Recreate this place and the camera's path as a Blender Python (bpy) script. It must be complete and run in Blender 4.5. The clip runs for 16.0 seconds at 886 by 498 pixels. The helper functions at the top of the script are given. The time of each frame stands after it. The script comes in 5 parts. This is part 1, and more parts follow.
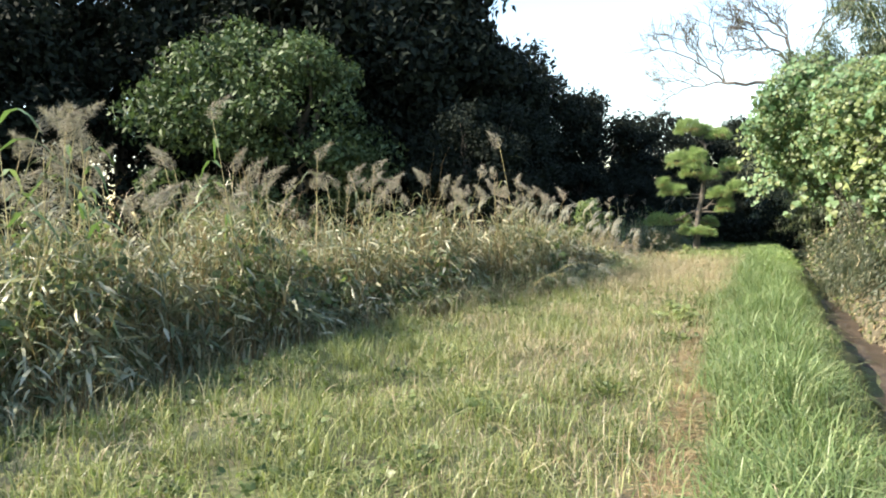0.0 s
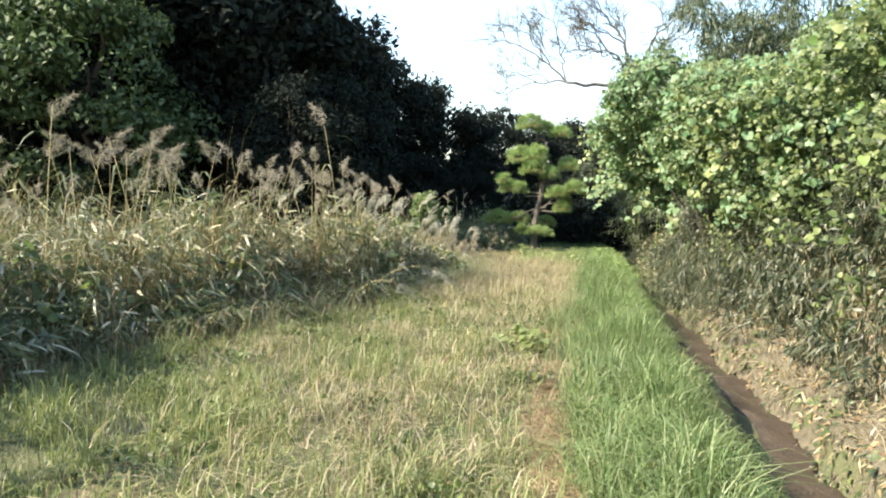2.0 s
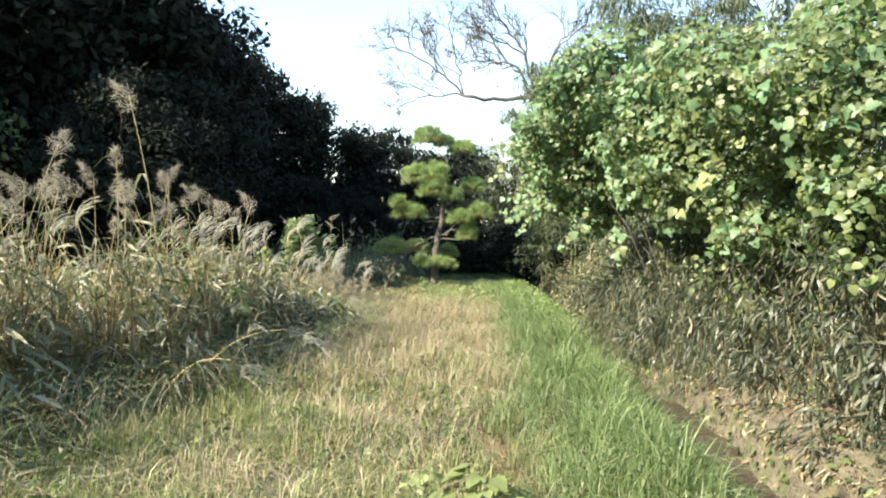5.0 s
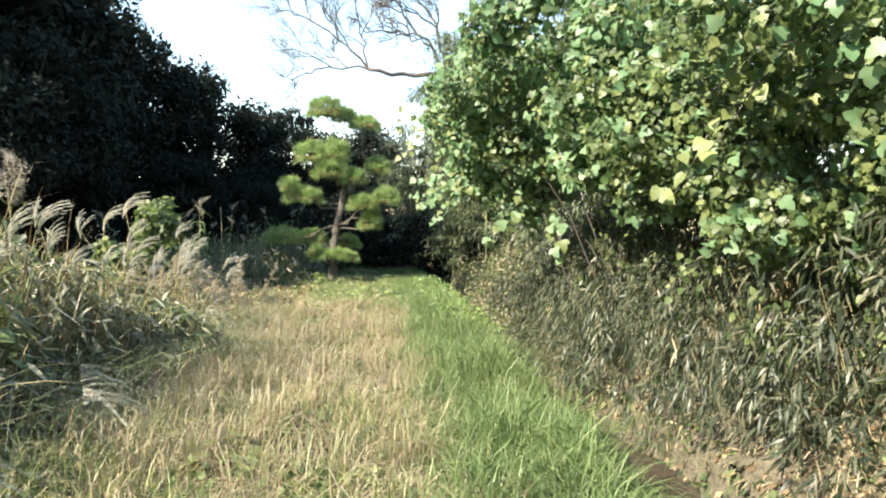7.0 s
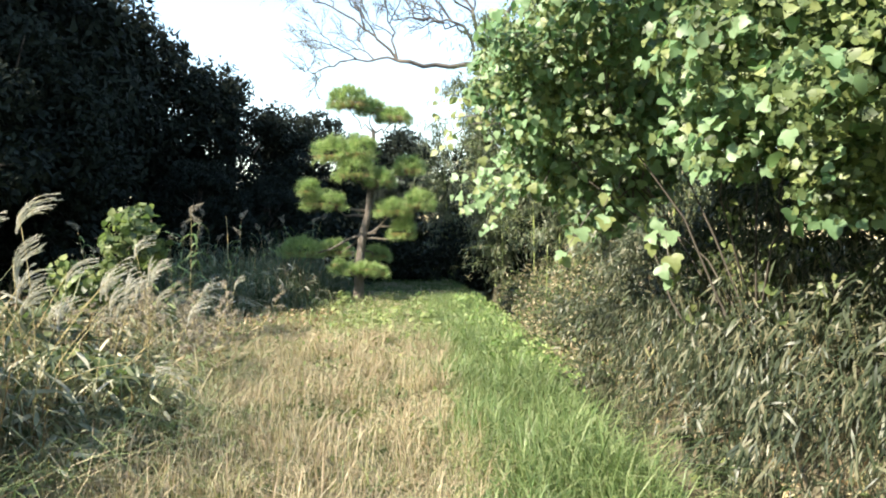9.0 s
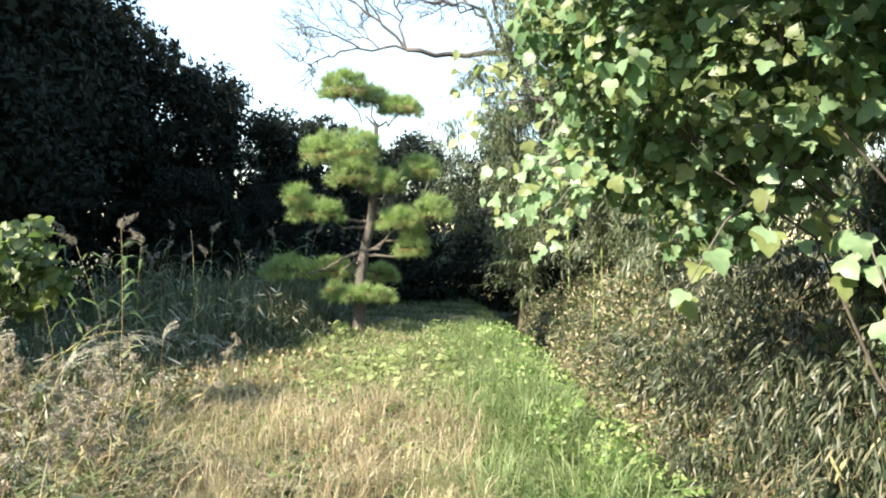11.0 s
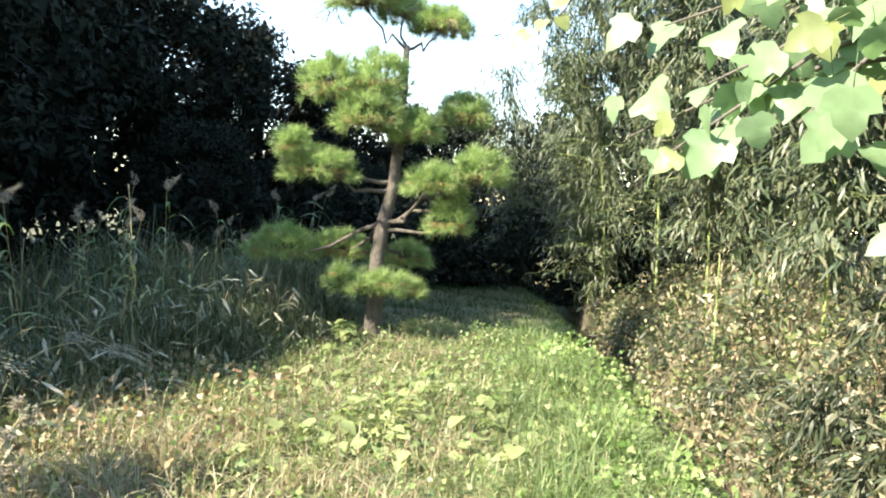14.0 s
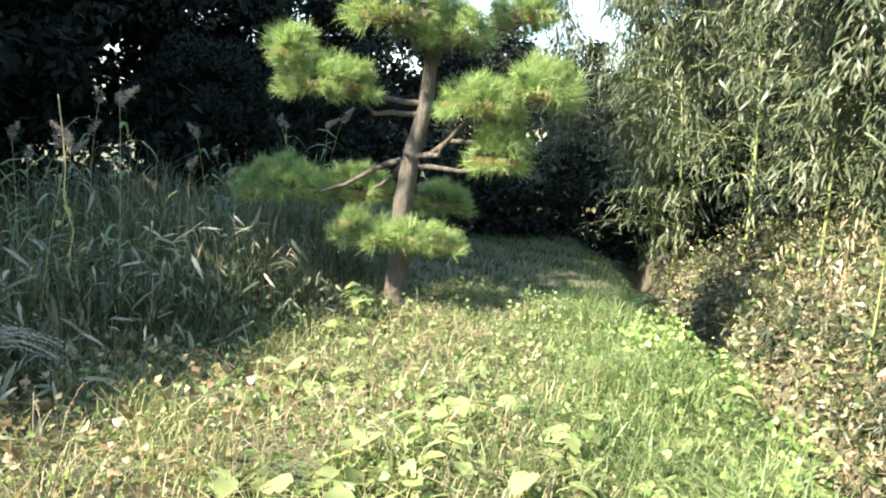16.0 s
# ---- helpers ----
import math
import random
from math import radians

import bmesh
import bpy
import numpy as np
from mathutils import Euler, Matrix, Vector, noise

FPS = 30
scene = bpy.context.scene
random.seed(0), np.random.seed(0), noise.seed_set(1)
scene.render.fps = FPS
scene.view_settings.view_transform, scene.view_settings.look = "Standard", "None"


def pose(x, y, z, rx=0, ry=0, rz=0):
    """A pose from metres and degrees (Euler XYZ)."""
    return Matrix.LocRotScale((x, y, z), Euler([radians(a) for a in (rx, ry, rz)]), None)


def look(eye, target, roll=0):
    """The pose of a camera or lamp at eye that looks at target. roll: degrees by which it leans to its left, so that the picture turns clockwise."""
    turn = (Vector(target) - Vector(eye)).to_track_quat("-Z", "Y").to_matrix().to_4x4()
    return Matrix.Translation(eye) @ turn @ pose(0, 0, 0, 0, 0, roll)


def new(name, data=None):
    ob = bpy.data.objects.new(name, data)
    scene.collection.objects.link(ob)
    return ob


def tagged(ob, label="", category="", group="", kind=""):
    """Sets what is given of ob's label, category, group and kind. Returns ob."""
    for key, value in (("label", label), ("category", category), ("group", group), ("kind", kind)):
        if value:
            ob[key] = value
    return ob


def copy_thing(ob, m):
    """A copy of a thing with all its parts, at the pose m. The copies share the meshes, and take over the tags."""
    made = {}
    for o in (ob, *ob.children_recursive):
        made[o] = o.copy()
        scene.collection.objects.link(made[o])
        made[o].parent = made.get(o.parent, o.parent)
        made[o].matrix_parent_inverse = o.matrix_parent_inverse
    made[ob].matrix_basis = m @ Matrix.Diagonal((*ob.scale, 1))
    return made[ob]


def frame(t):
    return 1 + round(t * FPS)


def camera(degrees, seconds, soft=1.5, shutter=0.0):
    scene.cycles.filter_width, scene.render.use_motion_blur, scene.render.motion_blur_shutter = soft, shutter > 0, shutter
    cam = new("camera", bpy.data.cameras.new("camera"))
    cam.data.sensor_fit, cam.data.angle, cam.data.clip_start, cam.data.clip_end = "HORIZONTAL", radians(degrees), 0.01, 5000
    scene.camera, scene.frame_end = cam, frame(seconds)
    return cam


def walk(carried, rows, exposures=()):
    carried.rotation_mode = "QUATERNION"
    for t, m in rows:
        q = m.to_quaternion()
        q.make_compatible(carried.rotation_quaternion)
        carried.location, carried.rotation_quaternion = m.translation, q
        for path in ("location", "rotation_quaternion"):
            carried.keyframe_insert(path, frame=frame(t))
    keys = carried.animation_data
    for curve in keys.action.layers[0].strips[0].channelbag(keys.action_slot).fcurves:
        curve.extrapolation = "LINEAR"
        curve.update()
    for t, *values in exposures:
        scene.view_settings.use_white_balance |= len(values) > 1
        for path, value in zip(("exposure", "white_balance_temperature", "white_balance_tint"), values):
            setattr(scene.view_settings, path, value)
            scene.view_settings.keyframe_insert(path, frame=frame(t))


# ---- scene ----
cam = camera(66.7, 16.0, 2.0)
# seconds, x, y, z, yaw, pitch, roll
ROWS = [
    (0.0, 0.238, 0.122, 1.382, -0.50, -2.86, 1.15),
    (0.5, 0.340, 0.637, 1.366, 0.07, -3.73, 1.19),
    (1.0, 0.451, 1.177, 1.411, 0.28, -4.42, 0.84),
    (1.5, 0.521, 1.576, 1.480, -8.53, -5.73, -1.10),
    (2.0, 0.720, 2.045, 1.448, -13.98, -3.83, -1.88),
    (2.5, 0.960, 2.458, 1.470, -16.84, -5.20, -2.27),
    (3.0, 1.150, 2.910, 1.512, -21.80, -5.08, -1.76),
    (3.2, 1.243, 3.139, 1.495, -21.64, -3.96, -0.74),
    (5.3, 1.756, 5.538, 1.423, -24.39, -1.11, -1.80),
    (5.5, 1.866, 5.719, 1.396, -25.67, -1.64, -1.87),
    (6.0, 2.116, 6.279, 1.412, -28.55, -2.94, -2.07),
    (6.5, 2.316, 6.807, 1.431, -31.00, -3.67, -2.51),
    (7.0, 2.674, 7.297, 1.430, -31.44, -1.88, -1.77),
    (7.5, 2.941, 7.854, 1.401, -32.81, -1.29, -1.21),
    (8.0, 3.232, 8.353, 1.350, -29.69, 2.21, -1.01),
    (8.2, 3.332, 8.553, 1.369, -28.39, 0.62, -0.94),
    (10.3, 4.411, 10.866, 1.585, -29.33, -2.19, -0.23),
    (10.5, 4.547, 11.096, 1.596, -28.69, -0.76, 0.02),
    (11.0, 4.828, 11.701, 1.566, -27.61, -0.62, -0.39),
    (11.5, 5.101, 12.163, 1.597, -26.97, -0.91, 0.01),
    (12.0, 5.383, 12.659, 1.585, -19.89, -0.67, 0.62),
    (12.5, 5.629, 13.199, 1.583, -22.39, -3.30, -0.17),
    (13.0, 5.908, 13.665, 1.585, -23.58, -2.72, -0.41),
    (13.5, 6.081, 14.128, 1.548, -23.76, -3.86, -2.02),
    (14.0, 6.303, 14.585, 1.544, -23.56, -2.92, -2.71),
    (14.5, 6.527, 15.021, 1.473, -19.61, -3.75, -3.15),
    (15.0, 6.646, 15.512, 1.481, -20.34, -7.14, -3.00),
    (15.5, 6.813, 15.988, 1.484, -18.72, -5.48, -2.31),
    (16.0, 6.934, 16.423, 1.478, -21.04, -8.25, -3.80),
]
walk(cam, [(t, pose(x, y, z, 90 + pitch, roll, yaw)) for t, x, y, z, yaw, pitch, roll in ROWS],
     [(0.0, 1.82), (8.0, 1.86), (11.0, 2.0), (13.5, 2.2), (16.0, 2.45)])

# ---- light ----
SUN = Vector((-0.98, -0.06, 0.75)).normalized()
world = bpy.data.worlds.new("world")
scene.world = world
world.use_nodes = True
wn, wl = world.node_tree.nodes, world.node_tree.links
sky = wn.new("ShaderNodeTexSky")
sky.sky_type, sky.sun_disc = "NISHITA", False
sky.sun_elevation, sky.sun_rotation = math.asin(SUN.z), math.atan2(SUN.x, SUN.y)
sky.dust_density, sky.air_density, sky.ozone_density = 0.4, 1.4, 1.0
wn["Background"].inputs["Strength"].default_value = 0.12
wl.new(sky.outputs[0], wn["Background"].inputs["Color"])
sun = new("sun", bpy.data.lights.new("sun", "SUN"))
sun.data.energy, sun.data.angle, sun.data.color = 5.0, radians(0.5), (1.0, 0.9, 0.72)
sun.matrix_world = look(SUN * 60, (0, 0, 0))

rng = np.random.default_rng(7)


def reseed(k):
    """Each builder draws from numbers of its own."""
    global rng
    rng = np.random.default_rng(k)


# ---- materials ----
def ramp(nt, source, colours):
    node = nt.nodes.new("ShaderNodeValToRGB")
    els = node.color_ramp.elements
    while len(els) < len(colours):
        els.new(0.5)
    for i, c in enumerate(colours):
        els[i].position = i / max(1, len(colours) - 1)
        els[i].color = (*c, 1)
    nt.links.new(source, node.inputs["Fac"])
    return node.outputs["Color"]


def noise_node(nt, scale, detail=4.0, rough=0.6, stretch=(1, 1, 1)):
    co = nt.nodes.new("ShaderNodeTexCoord")
    mp = nt.nodes.new("ShaderNodeMapping")
    mp.inputs["Scale"].default_value = stretch
    nt.links.new(co.outputs["Object"], mp.inputs["Vector"])
    n = nt.nodes.new("ShaderNodeTexNoise")
    n.inputs["Scale"].default_value, n.inputs["Detail"].default_value, n.inputs["Roughness"].default_value = scale, detail, rough
    nt.links.new(mp.outputs["Vector"], n.inputs["Vector"])
    return n.outputs["Fac"]


def mixed(nt, mode, fac, a, b):
    m = nt.nodes.new("ShaderNodeMix")
    m.data_type, m.blend_type = "RGBA", mode
    for sock, v in ((m.inputs[0], fac), (m.inputs[6], a), (m.inputs[7], b)):
        if isinstance(v, bpy.types.NodeSocket):
            nt.links.new(v, sock)
        else:
            sock.default_value = v if isinstance(v, float) else (*v, 1)
    return m.outputs[2]


def foliage(name, colours, through_light=0.35, rough=0.45, patch=1.2, gloss=0.4):
    """Leaves: one colour of the ramp for each leaf, drifting in patches, with light through the blade."""
    mat = bpy.data.materials.new(name)
    mat.use_nodes = True
    nt = mat.node_tree
    bsdf, out = nt.nodes["Principled BSDF"], nt.nodes["Material Output"]
    geo = nt.nodes.new("ShaderNodeNewGeometry")
    col = ramp(nt, geo.outputs["Random Per Island"], colours)
    tone = ramp(nt, noise_node(nt, patch, 3.0), [(0.45, 0.46, 0.45), (1.0, 1.0, 1.0), (1.3, 1.3, 1.25)])
    col = mixed(nt, "MULTIPLY", 1.0, col, tone)
    nt.links.new(col, bsdf.inputs["Base Color"])
    bsdf.inputs["Roughness"].default_value = rough
    bsdf.inputs["Specular IOR Level"].default_value = gloss
    tr = nt.nodes.new("ShaderNodeBsdfTranslucent")
    warm = mixed(nt, "MULTIPLY", 1.0, col, (1.15, 1.3, 0.9))
    nt.links.new(warm, tr.inputs["Color"])
    mx = nt.nodes.new("ShaderNodeMixShader")
    mx.inputs[0].default_value = through_light
    nt.links.new(bsdf.outputs[0], mx.inputs[1])
    nt.links.new(tr.outputs[0], mx.inputs[2])
    nt.links.new(mx.outputs[0], out.inputs["Surface"])
    return mat


def solid(name, colours, scale=6.0, stretch=(1, 1, 1), rough=0.85, bump=0.4, fine=40.0, dist=0.02):
    """Bark, soil, wood: two scales of noise in colour and relief."""
    mat = bpy.data.materials.new(name)
    mat.use_nodes = True
    nt = mat.node_tree
    bsdf = nt.nodes["Principled BSDF"]
    big = noise_node(nt, scale, 6.0, 0.65, stretch)
    small = noise_node(nt, fine, 4.0, 0.6, stretch)
    col = mixed(nt, "MULTIPLY", 0.7, ramp(nt, big, colours), ramp(nt, small, [(0.5, 0.5, 0.5), (1, 1, 1), (1.4, 1.4, 1.4)]))
    nt.links.new(col, bsdf.inputs["Base Color"])
    bsdf.inputs["Roughness"].default_value = rough
    b = nt.nodes.new("ShaderNodeBump")
    b.inputs["Strength"].default_value, b.inputs["Distance"].default_value = bump, dist
    add = nt.nodes.new("ShaderNodeMath")
    add.operation = "ADD"
    nt.links.new(big, add.inputs[0])
    nt.links.new(small, add.inputs[1])
    nt.links.new(add.outputs[0], b.inputs["Height"])
    nt.links.new(b.outputs[0], bsdf.inputs["Normal"])
    return mat


SOIL = solid("soil", [(0.04, 0.03, 0.018), (0.1, 0.08, 0.045), (0.075, 0.09, 0.035), (0.15, 0.125, 0.07)], 1.5, bump=0.8)
BANK = solid("dry_bank_soil", [(0.045, 0.038, 0.024), (0.13, 0.11, 0.07), (0.28, 0.245, 0.17)], 9.0, bump=1.0, dist=0.04)
# Brown mud, darkened further to stand for the shadow in the ditch.
MUD = solid("ditch_mud", [(0.022, 0.016, 0.01), (0.05, 0.034, 0.021), (0.034, 0.025, 0.016)], 3.0, rough=0.6, bump=0.5)
PINE_BARK = solid("pine_bark", [(0.04, 0.033, 0.027), (0.16, 0.135, 0.11), (0.31, 0.275, 0.235)], 34.0, (1, 1, 0.3), bump=1.0, dist=0.05, fine=110.0)
TWIG = solid("grey_twig_bark", [(0.06, 0.052, 0.045), (0.15, 0.13, 0.115)], 20.0, (1, 1, 0.3))
DARK_BARK = solid("dark_bark", [(0.03, 0.026, 0.02), (0.09, 0.075, 0.06)], 8.0, (1, 1, 0.2))
CULM = solid("bamboo_culm_green", [(0.16, 0.22, 0.06), (0.3, 0.34, 0.13)], 3.0, (1, 1, 0.1), rough=0.4, bump=0.05)
STRAW_STEM = solid("straw_stem", [(0.3, 0.25, 0.11), (0.45, 0.38, 0.2)], 9.0, bump=0.1)

LAWN = foliage("lawn_grass", [(0.085, 0.112, 0.039), (0.155, 0.185, 0.07), (0.23, 0.25, 0.1), (0.34, 0.33, 0.16)], 0.35)
DRY = foliage("dry_grass", [(0.22, 0.155, 0.095), (0.33, 0.26, 0.17), (0.46, 0.39, 0.27), (0.28, 0.27, 0.14)], 0.3)
LUSH = foliage("lush_verge_grass", [(0.07, 0.115, 0.038), (0.12, 0.18, 0.064), (0.19, 0.25, 0.1), (0.3, 0.335, 0.175)], 0.35)
# Lawn grass darkened: the shade beyond the pine is put into its colour.
SHADE_TURF = foliage("soft_green_turf", [(0.03, 0.06, 0.02), (0.05, 0.09, 0.03), (0.085, 0.11, 0.045)], 0.2, 0.7, 0.5, 0.08)
# Green reeds near the pine, also darkened to stand for their shade.
GREEN_REED = foliage("green_reed_leaf", [(0.03, 0.05, 0.022), (0.055, 0.085, 0.035), (0.1, 0.125, 0.06), (0.2, 0.19, 0.11)], 0.25)
HERB = foliage("low_herb", [(0.1, 0.18, 0.05), (0.17, 0.27, 0.08), (0.26, 0.35, 0.12), (0.36, 0.38, 0.18)], 0.4)
VINE = foliage("vine_leaf", [(0.045, 0.066, 0.026), (0.084, 0.122, 0.046), (0.14, 0.183, 0.07), (0.225, 0.255, 0.1)], 0.4)
PALE = foliage("pale_lobed_leaf", [(0.1, 0.185, 0.085), (0.155, 0.25, 0.125), (0.225, 0.325, 0.18)], 0.4)
YELLOWING = foliage("yellowing_leaf", [(0.24, 0.31, 0.07), (0.34, 0.38, 0.1), (0.42, 0.38, 0.13)], 0.4)
# The darkest tones put the shade between leaves into the leaf colour.
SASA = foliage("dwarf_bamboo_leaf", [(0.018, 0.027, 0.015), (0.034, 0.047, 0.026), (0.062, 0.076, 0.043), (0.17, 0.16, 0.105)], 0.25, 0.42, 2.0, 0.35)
# Darkened as a whole to stand in for shade from the woods.
BAMBOO = foliage("bamboo_leaf", [(0.026, 0.042, 0.022), (0.05, 0.072, 0.037), (0.09, 0.112, 0.06), (0.15, 0.145, 0.09)], 0.2)
REED = foliage("reed_leaf", [(0.06, 0.078, 0.038), (0.13, 0.15, 0.08), (0.25, 0.245, 0.155), (0.5, 0.46, 0.35)], 0.25)
REED_DRY = foliage("dry_reed", [(0.14, 0.09, 0.05), (0.26, 0.18, 0.1), (0.4, 0.31, 0.18)], 0.25)
PLUME = foliage("reed_plume", [(0.19, 0.155, 0.13), (0.3, 0.26, 0.22), (0.42, 0.38, 0.33)], 0.25, 0.7, 3.0, 0.1)
SILVER = foliage("silver_plume", [(0.36, 0.33, 0.3), (0.52, 0.5, 0.46), (0.45, 0.39, 0.31)], 0.3, 0.6, 3.0, 0.2)
# Near black: the shade of the woods is put into this leaf colour.
SHADE_EVERGREEN = foliage("evergreen_leaf", [(0.008, 0.011, 0.009), (0.013, 0.018, 0.014), (0.021, 0.027, 0.02)], 0.05, 0.8, 0.5, 0.08)
# Lighter leaves: sunlight on two of the trees is put into the colour.
MID_GREEN = foliage("glossy_tree_leaf", [(0.035, 0.055, 0.025), (0.06, 0.09, 0.035), (0.12, 0.155, 0.075)], 0.2, 0.55, 0.6, 0.2)
NEEDLE = foliage("pine_needle", [(0.1, 0.175, 0.055), (0.2, 0.3, 0.11), (0.32, 0.41, 0.17), (0.45, 0.46, 0.24)], 0.4, 0.4, 3.0)
NEEDLE_BROWN = foliage("brown_pine_needle", [(0.26, 0.18, 0.08), (0.34, 0.27, 0.12)], 0.2)
GREY_LEAF = foliage("sparse_autumn_leaf", [(0.16, 0.15, 0.08), (0.26, 0.22, 0.11)], 0.4)


# ---- mesh helpers ----
class Soup:
    """Triangles with a material number, gathered piece by piece into one mesh."""

    def __init__(self):
        self.v, self.f, self.m, self.n = [], [], [], 0

    def add(self, verts, tris, mat=0):
        verts, tris = np.asarray(verts, np.float32).reshape(-1, 3), np.asarray(tris, np.int32).reshape(-1, 3)
        self.v.append(verts)
        self.f.append(tris + self.n)
        self.m.append(np.full(len(tris), mat, np.int32))
        self.n += len(verts)
        return self

    def mesh(self, name, mats, smooth=False):
        me = bpy.data.meshes.new(name)
        v, f, m = np.concatenate(self.v), np.concatenate(self.f), np.concatenate(self.m)
        me.vertices.add(len(v))
        me.vertices.foreach_set("co", v.ravel())
        me.loops.add(f.size)
        me.loops.foreach_set("vertex_index", f.ravel())
        me.polygons.add(len(f))
        me.polygons.foreach_set("loop_start", np.arange(0, f.size, 3, dtype=np.int32))
        for mat in mats:
            me.materials.append(mat)
        if len(mats) > 1:
            me.polygons.foreach_set("material_index", m)
        if smooth:
            me.polygons.foreach_set("use_smooth", np.ones(len(f), bool))
        me.update(calc_edges=True)
        return me


def part(name, soup, mats, parent=None, label="", smooth=False):
    mats = mats if isinstance(mats, (list, tuple)) else [mats]
    ob = new(name, soup.mesh(name, mats, smooth))
    if parent is not None:
        ob.parent = parent
    return tagged(ob, label)


def stuff(name, soup, mats, label, category):
    return tagged(part(name, soup, mats), label, category, kind="stuff")


def unit(a):
    return a / np.maximum(np.linalg.norm(a, axis=-1, keepdims=True), 1e-9)


def frames_of(axis, normal):
    """Rotation matrices with y along the axis and z near the normal."""
    y = unit(axis)
    x = unit(np.cross(y, normal))
    return np.stack([x, y, np.cross(x, y)], axis=-1)


def stamp(soup, shape, pos, axis, normal, size, mat=0, wide=None):
    """A leaf shape set at each place, along its axis."""
    verts, tris = shape
    n, k = len(pos), len(verts)
    if n == 0:
        return
    local = np.broadcast_to(verts, (n, k, 3)) * np.asarray(size).reshape(-1, 1, 1)
    if wide is not None:
        local = local * np.stack([np.asarray(wide), np.ones(n), np.ones(n)], -1)[:, None, :]
    out = np.einsum("nij,nkj->nki", frames_of(axis, normal), local) + pos[:, None, :]
    f = tris[None] + (np.arange(n) * k)[:, None, None]
    soup.add(out, f, mat)


def shape(verts, tris):
    return np.array(verts, float), np.array(tris, int)


def fan(outline, droop=0.25, fold=0.18):
    """A leaf folded along its midrib, with the tip hanging; outline: the right half from stalk to tip."""
    mid = [(0, 0), (0, 0.35), (0, 0.7), (0, 1.0)]
    right = list(outline)
    left = [(-x, y) for x, y in right]
    pts = mid + right + left
    v = [(x, y, abs(x) * fold - droop * y * y) for x, y in pts]
    k, t = len(right), []
    for side, base in ((0, 4), (1, 4 + k)):
        ring = [0] + [base + i for i in range(k)] + [3]
        for a, b in zip(ring[:-1], ring[1:]):
            y = (pts[a][1] + pts[b][1]) / 2
            c = 1 if y < 0.55 else 2
            t.append((c, a, b) if side == 0 else (c, b, a))
        edge = [i for i in ring[1:-1] if pts[i][1] < 0.55][-1]
        t.append((1, edge, 2) if side == 0 else (1, 2, edge))
    return shape(v, t)


LOBED = fan([(0.26, -0.06), (0.5, 0.14), (0.56, 0.42), (0.34, 0.47), (0.3, 0.72)])
LEAF = fan([(0.5, 0.2), (0.32, 0.6)])
HEART = fan([(0.25, -0.08), (0.47, 0.2), (0.42, 0.5), (0.22, 0.8)])
NARROW = shape([(0, 0, 0), (0.07, 0.3, -0.02), (-0.07, 0.3, -0.02), (0.05, 0.7, -0.12), (-0.05, 0.7, -0.12), (0, 1, -0.28)],
               [(0, 1, 2), (2, 1, 3), (2, 3, 4), (4, 3, 5)])
OVAL = shape([(0, 0, 0), (0.24, 0.35, 0.05), (0, 0.45, -0.02), (-0.24, 0.35, 0.05), (0, 1, -0.12)], [(0, 1, 2), (0, 2, 3), (1, 4, 2), (3, 2, 4)])
SPIKE = shape([(-0.5, 0, 0), (0.5, 0, 0), (0, 1, 0)], [(0, 1, 2)])


def blades(soup, xy, z, height, width, lean, mat=0, curl=0.6):
    """Grass blades, bent over towards a side of their own."""
    n = len(xy)
    th = rng.uniform(0, 2 * math.pi, n)
    side = th + rng.normal(math.pi / 2, 0.5, n)
    d = np.stack([np.cos(th), np.sin(th), np.zeros(n)], -1)
    w = np.stack([np.cos(side), np.sin(side), np.zeros(n)], -1) * (np.asarray(width) / 2).reshape(-1, 1)
    up = np.array([0, 0, 1.0])
    base = np.column_stack([xy, z])
    h, lean = np.broadcast_to(height, n)[:, None], np.broadcast_to(lean, n)[:, None]
    p1 = base + up * h * 0.5 + d * h * lean * 0.25
    p2 = base + up * h * (0.85 - 0.2 * lean * curl) + d * h * lean * 0.65
    p3 = base + up * h * (1.0 - 0.5 * lean * curl) + d * h * lean * 1.15
    v = np.stack([base - w, base + w, p1 - w * 0.85, p1 + w * 0.85, p2 - w * 0.55, p2 + w * 0.55, p3], 1)
    t = np.array([(0, 1, 3), (0, 3, 2), (2, 3, 5), (2, 5, 4), (4, 5, 6)])
    soup.add(v, t[None] + (np.arange(n) * 7)[:, None, None], mat)


def tube(soup, pts, radii, sides=6, mat=0):
    pts = np.array([tuple(p) for p in pts], float)
    k = len(pts)
    t = unit(np.gradient(pts, axis=0))
    ref = np.array([0.31, 0.77, 0.2]) if abs(t[0][2]) > 0.6 else np.array([0, 0, 1.0])
    x = unit(np.cross(t, ref))
    y = np.cross(t, x)
    a = np.linspace(0, 2 * math.pi, sides, endpoint=False)
    ring = (np.cos(a)[None, :, None] * x[:, None] + np.sin(a)[None, :, None] * y[:, None]) * np.asarray(radii, float).reshape(-1, 1, 1)
    v = (pts[:, None] + ring).reshape(-1, 3)
    f = []
    for i in range(k - 1):
        for j in range(sides):
            p, q = i * sides + j, i * sides + (j + 1) % sides
            f += [(p, q, q + sides), (p, q + sides, p + sides)]
    v = np.vstack([v, pts[-1]])
    f += [((k - 1) * sides + j, (k - 1) * sides + (j + 1) % sides, k * sides) for j in range(sides)]
    soup.add(v, f, mat)


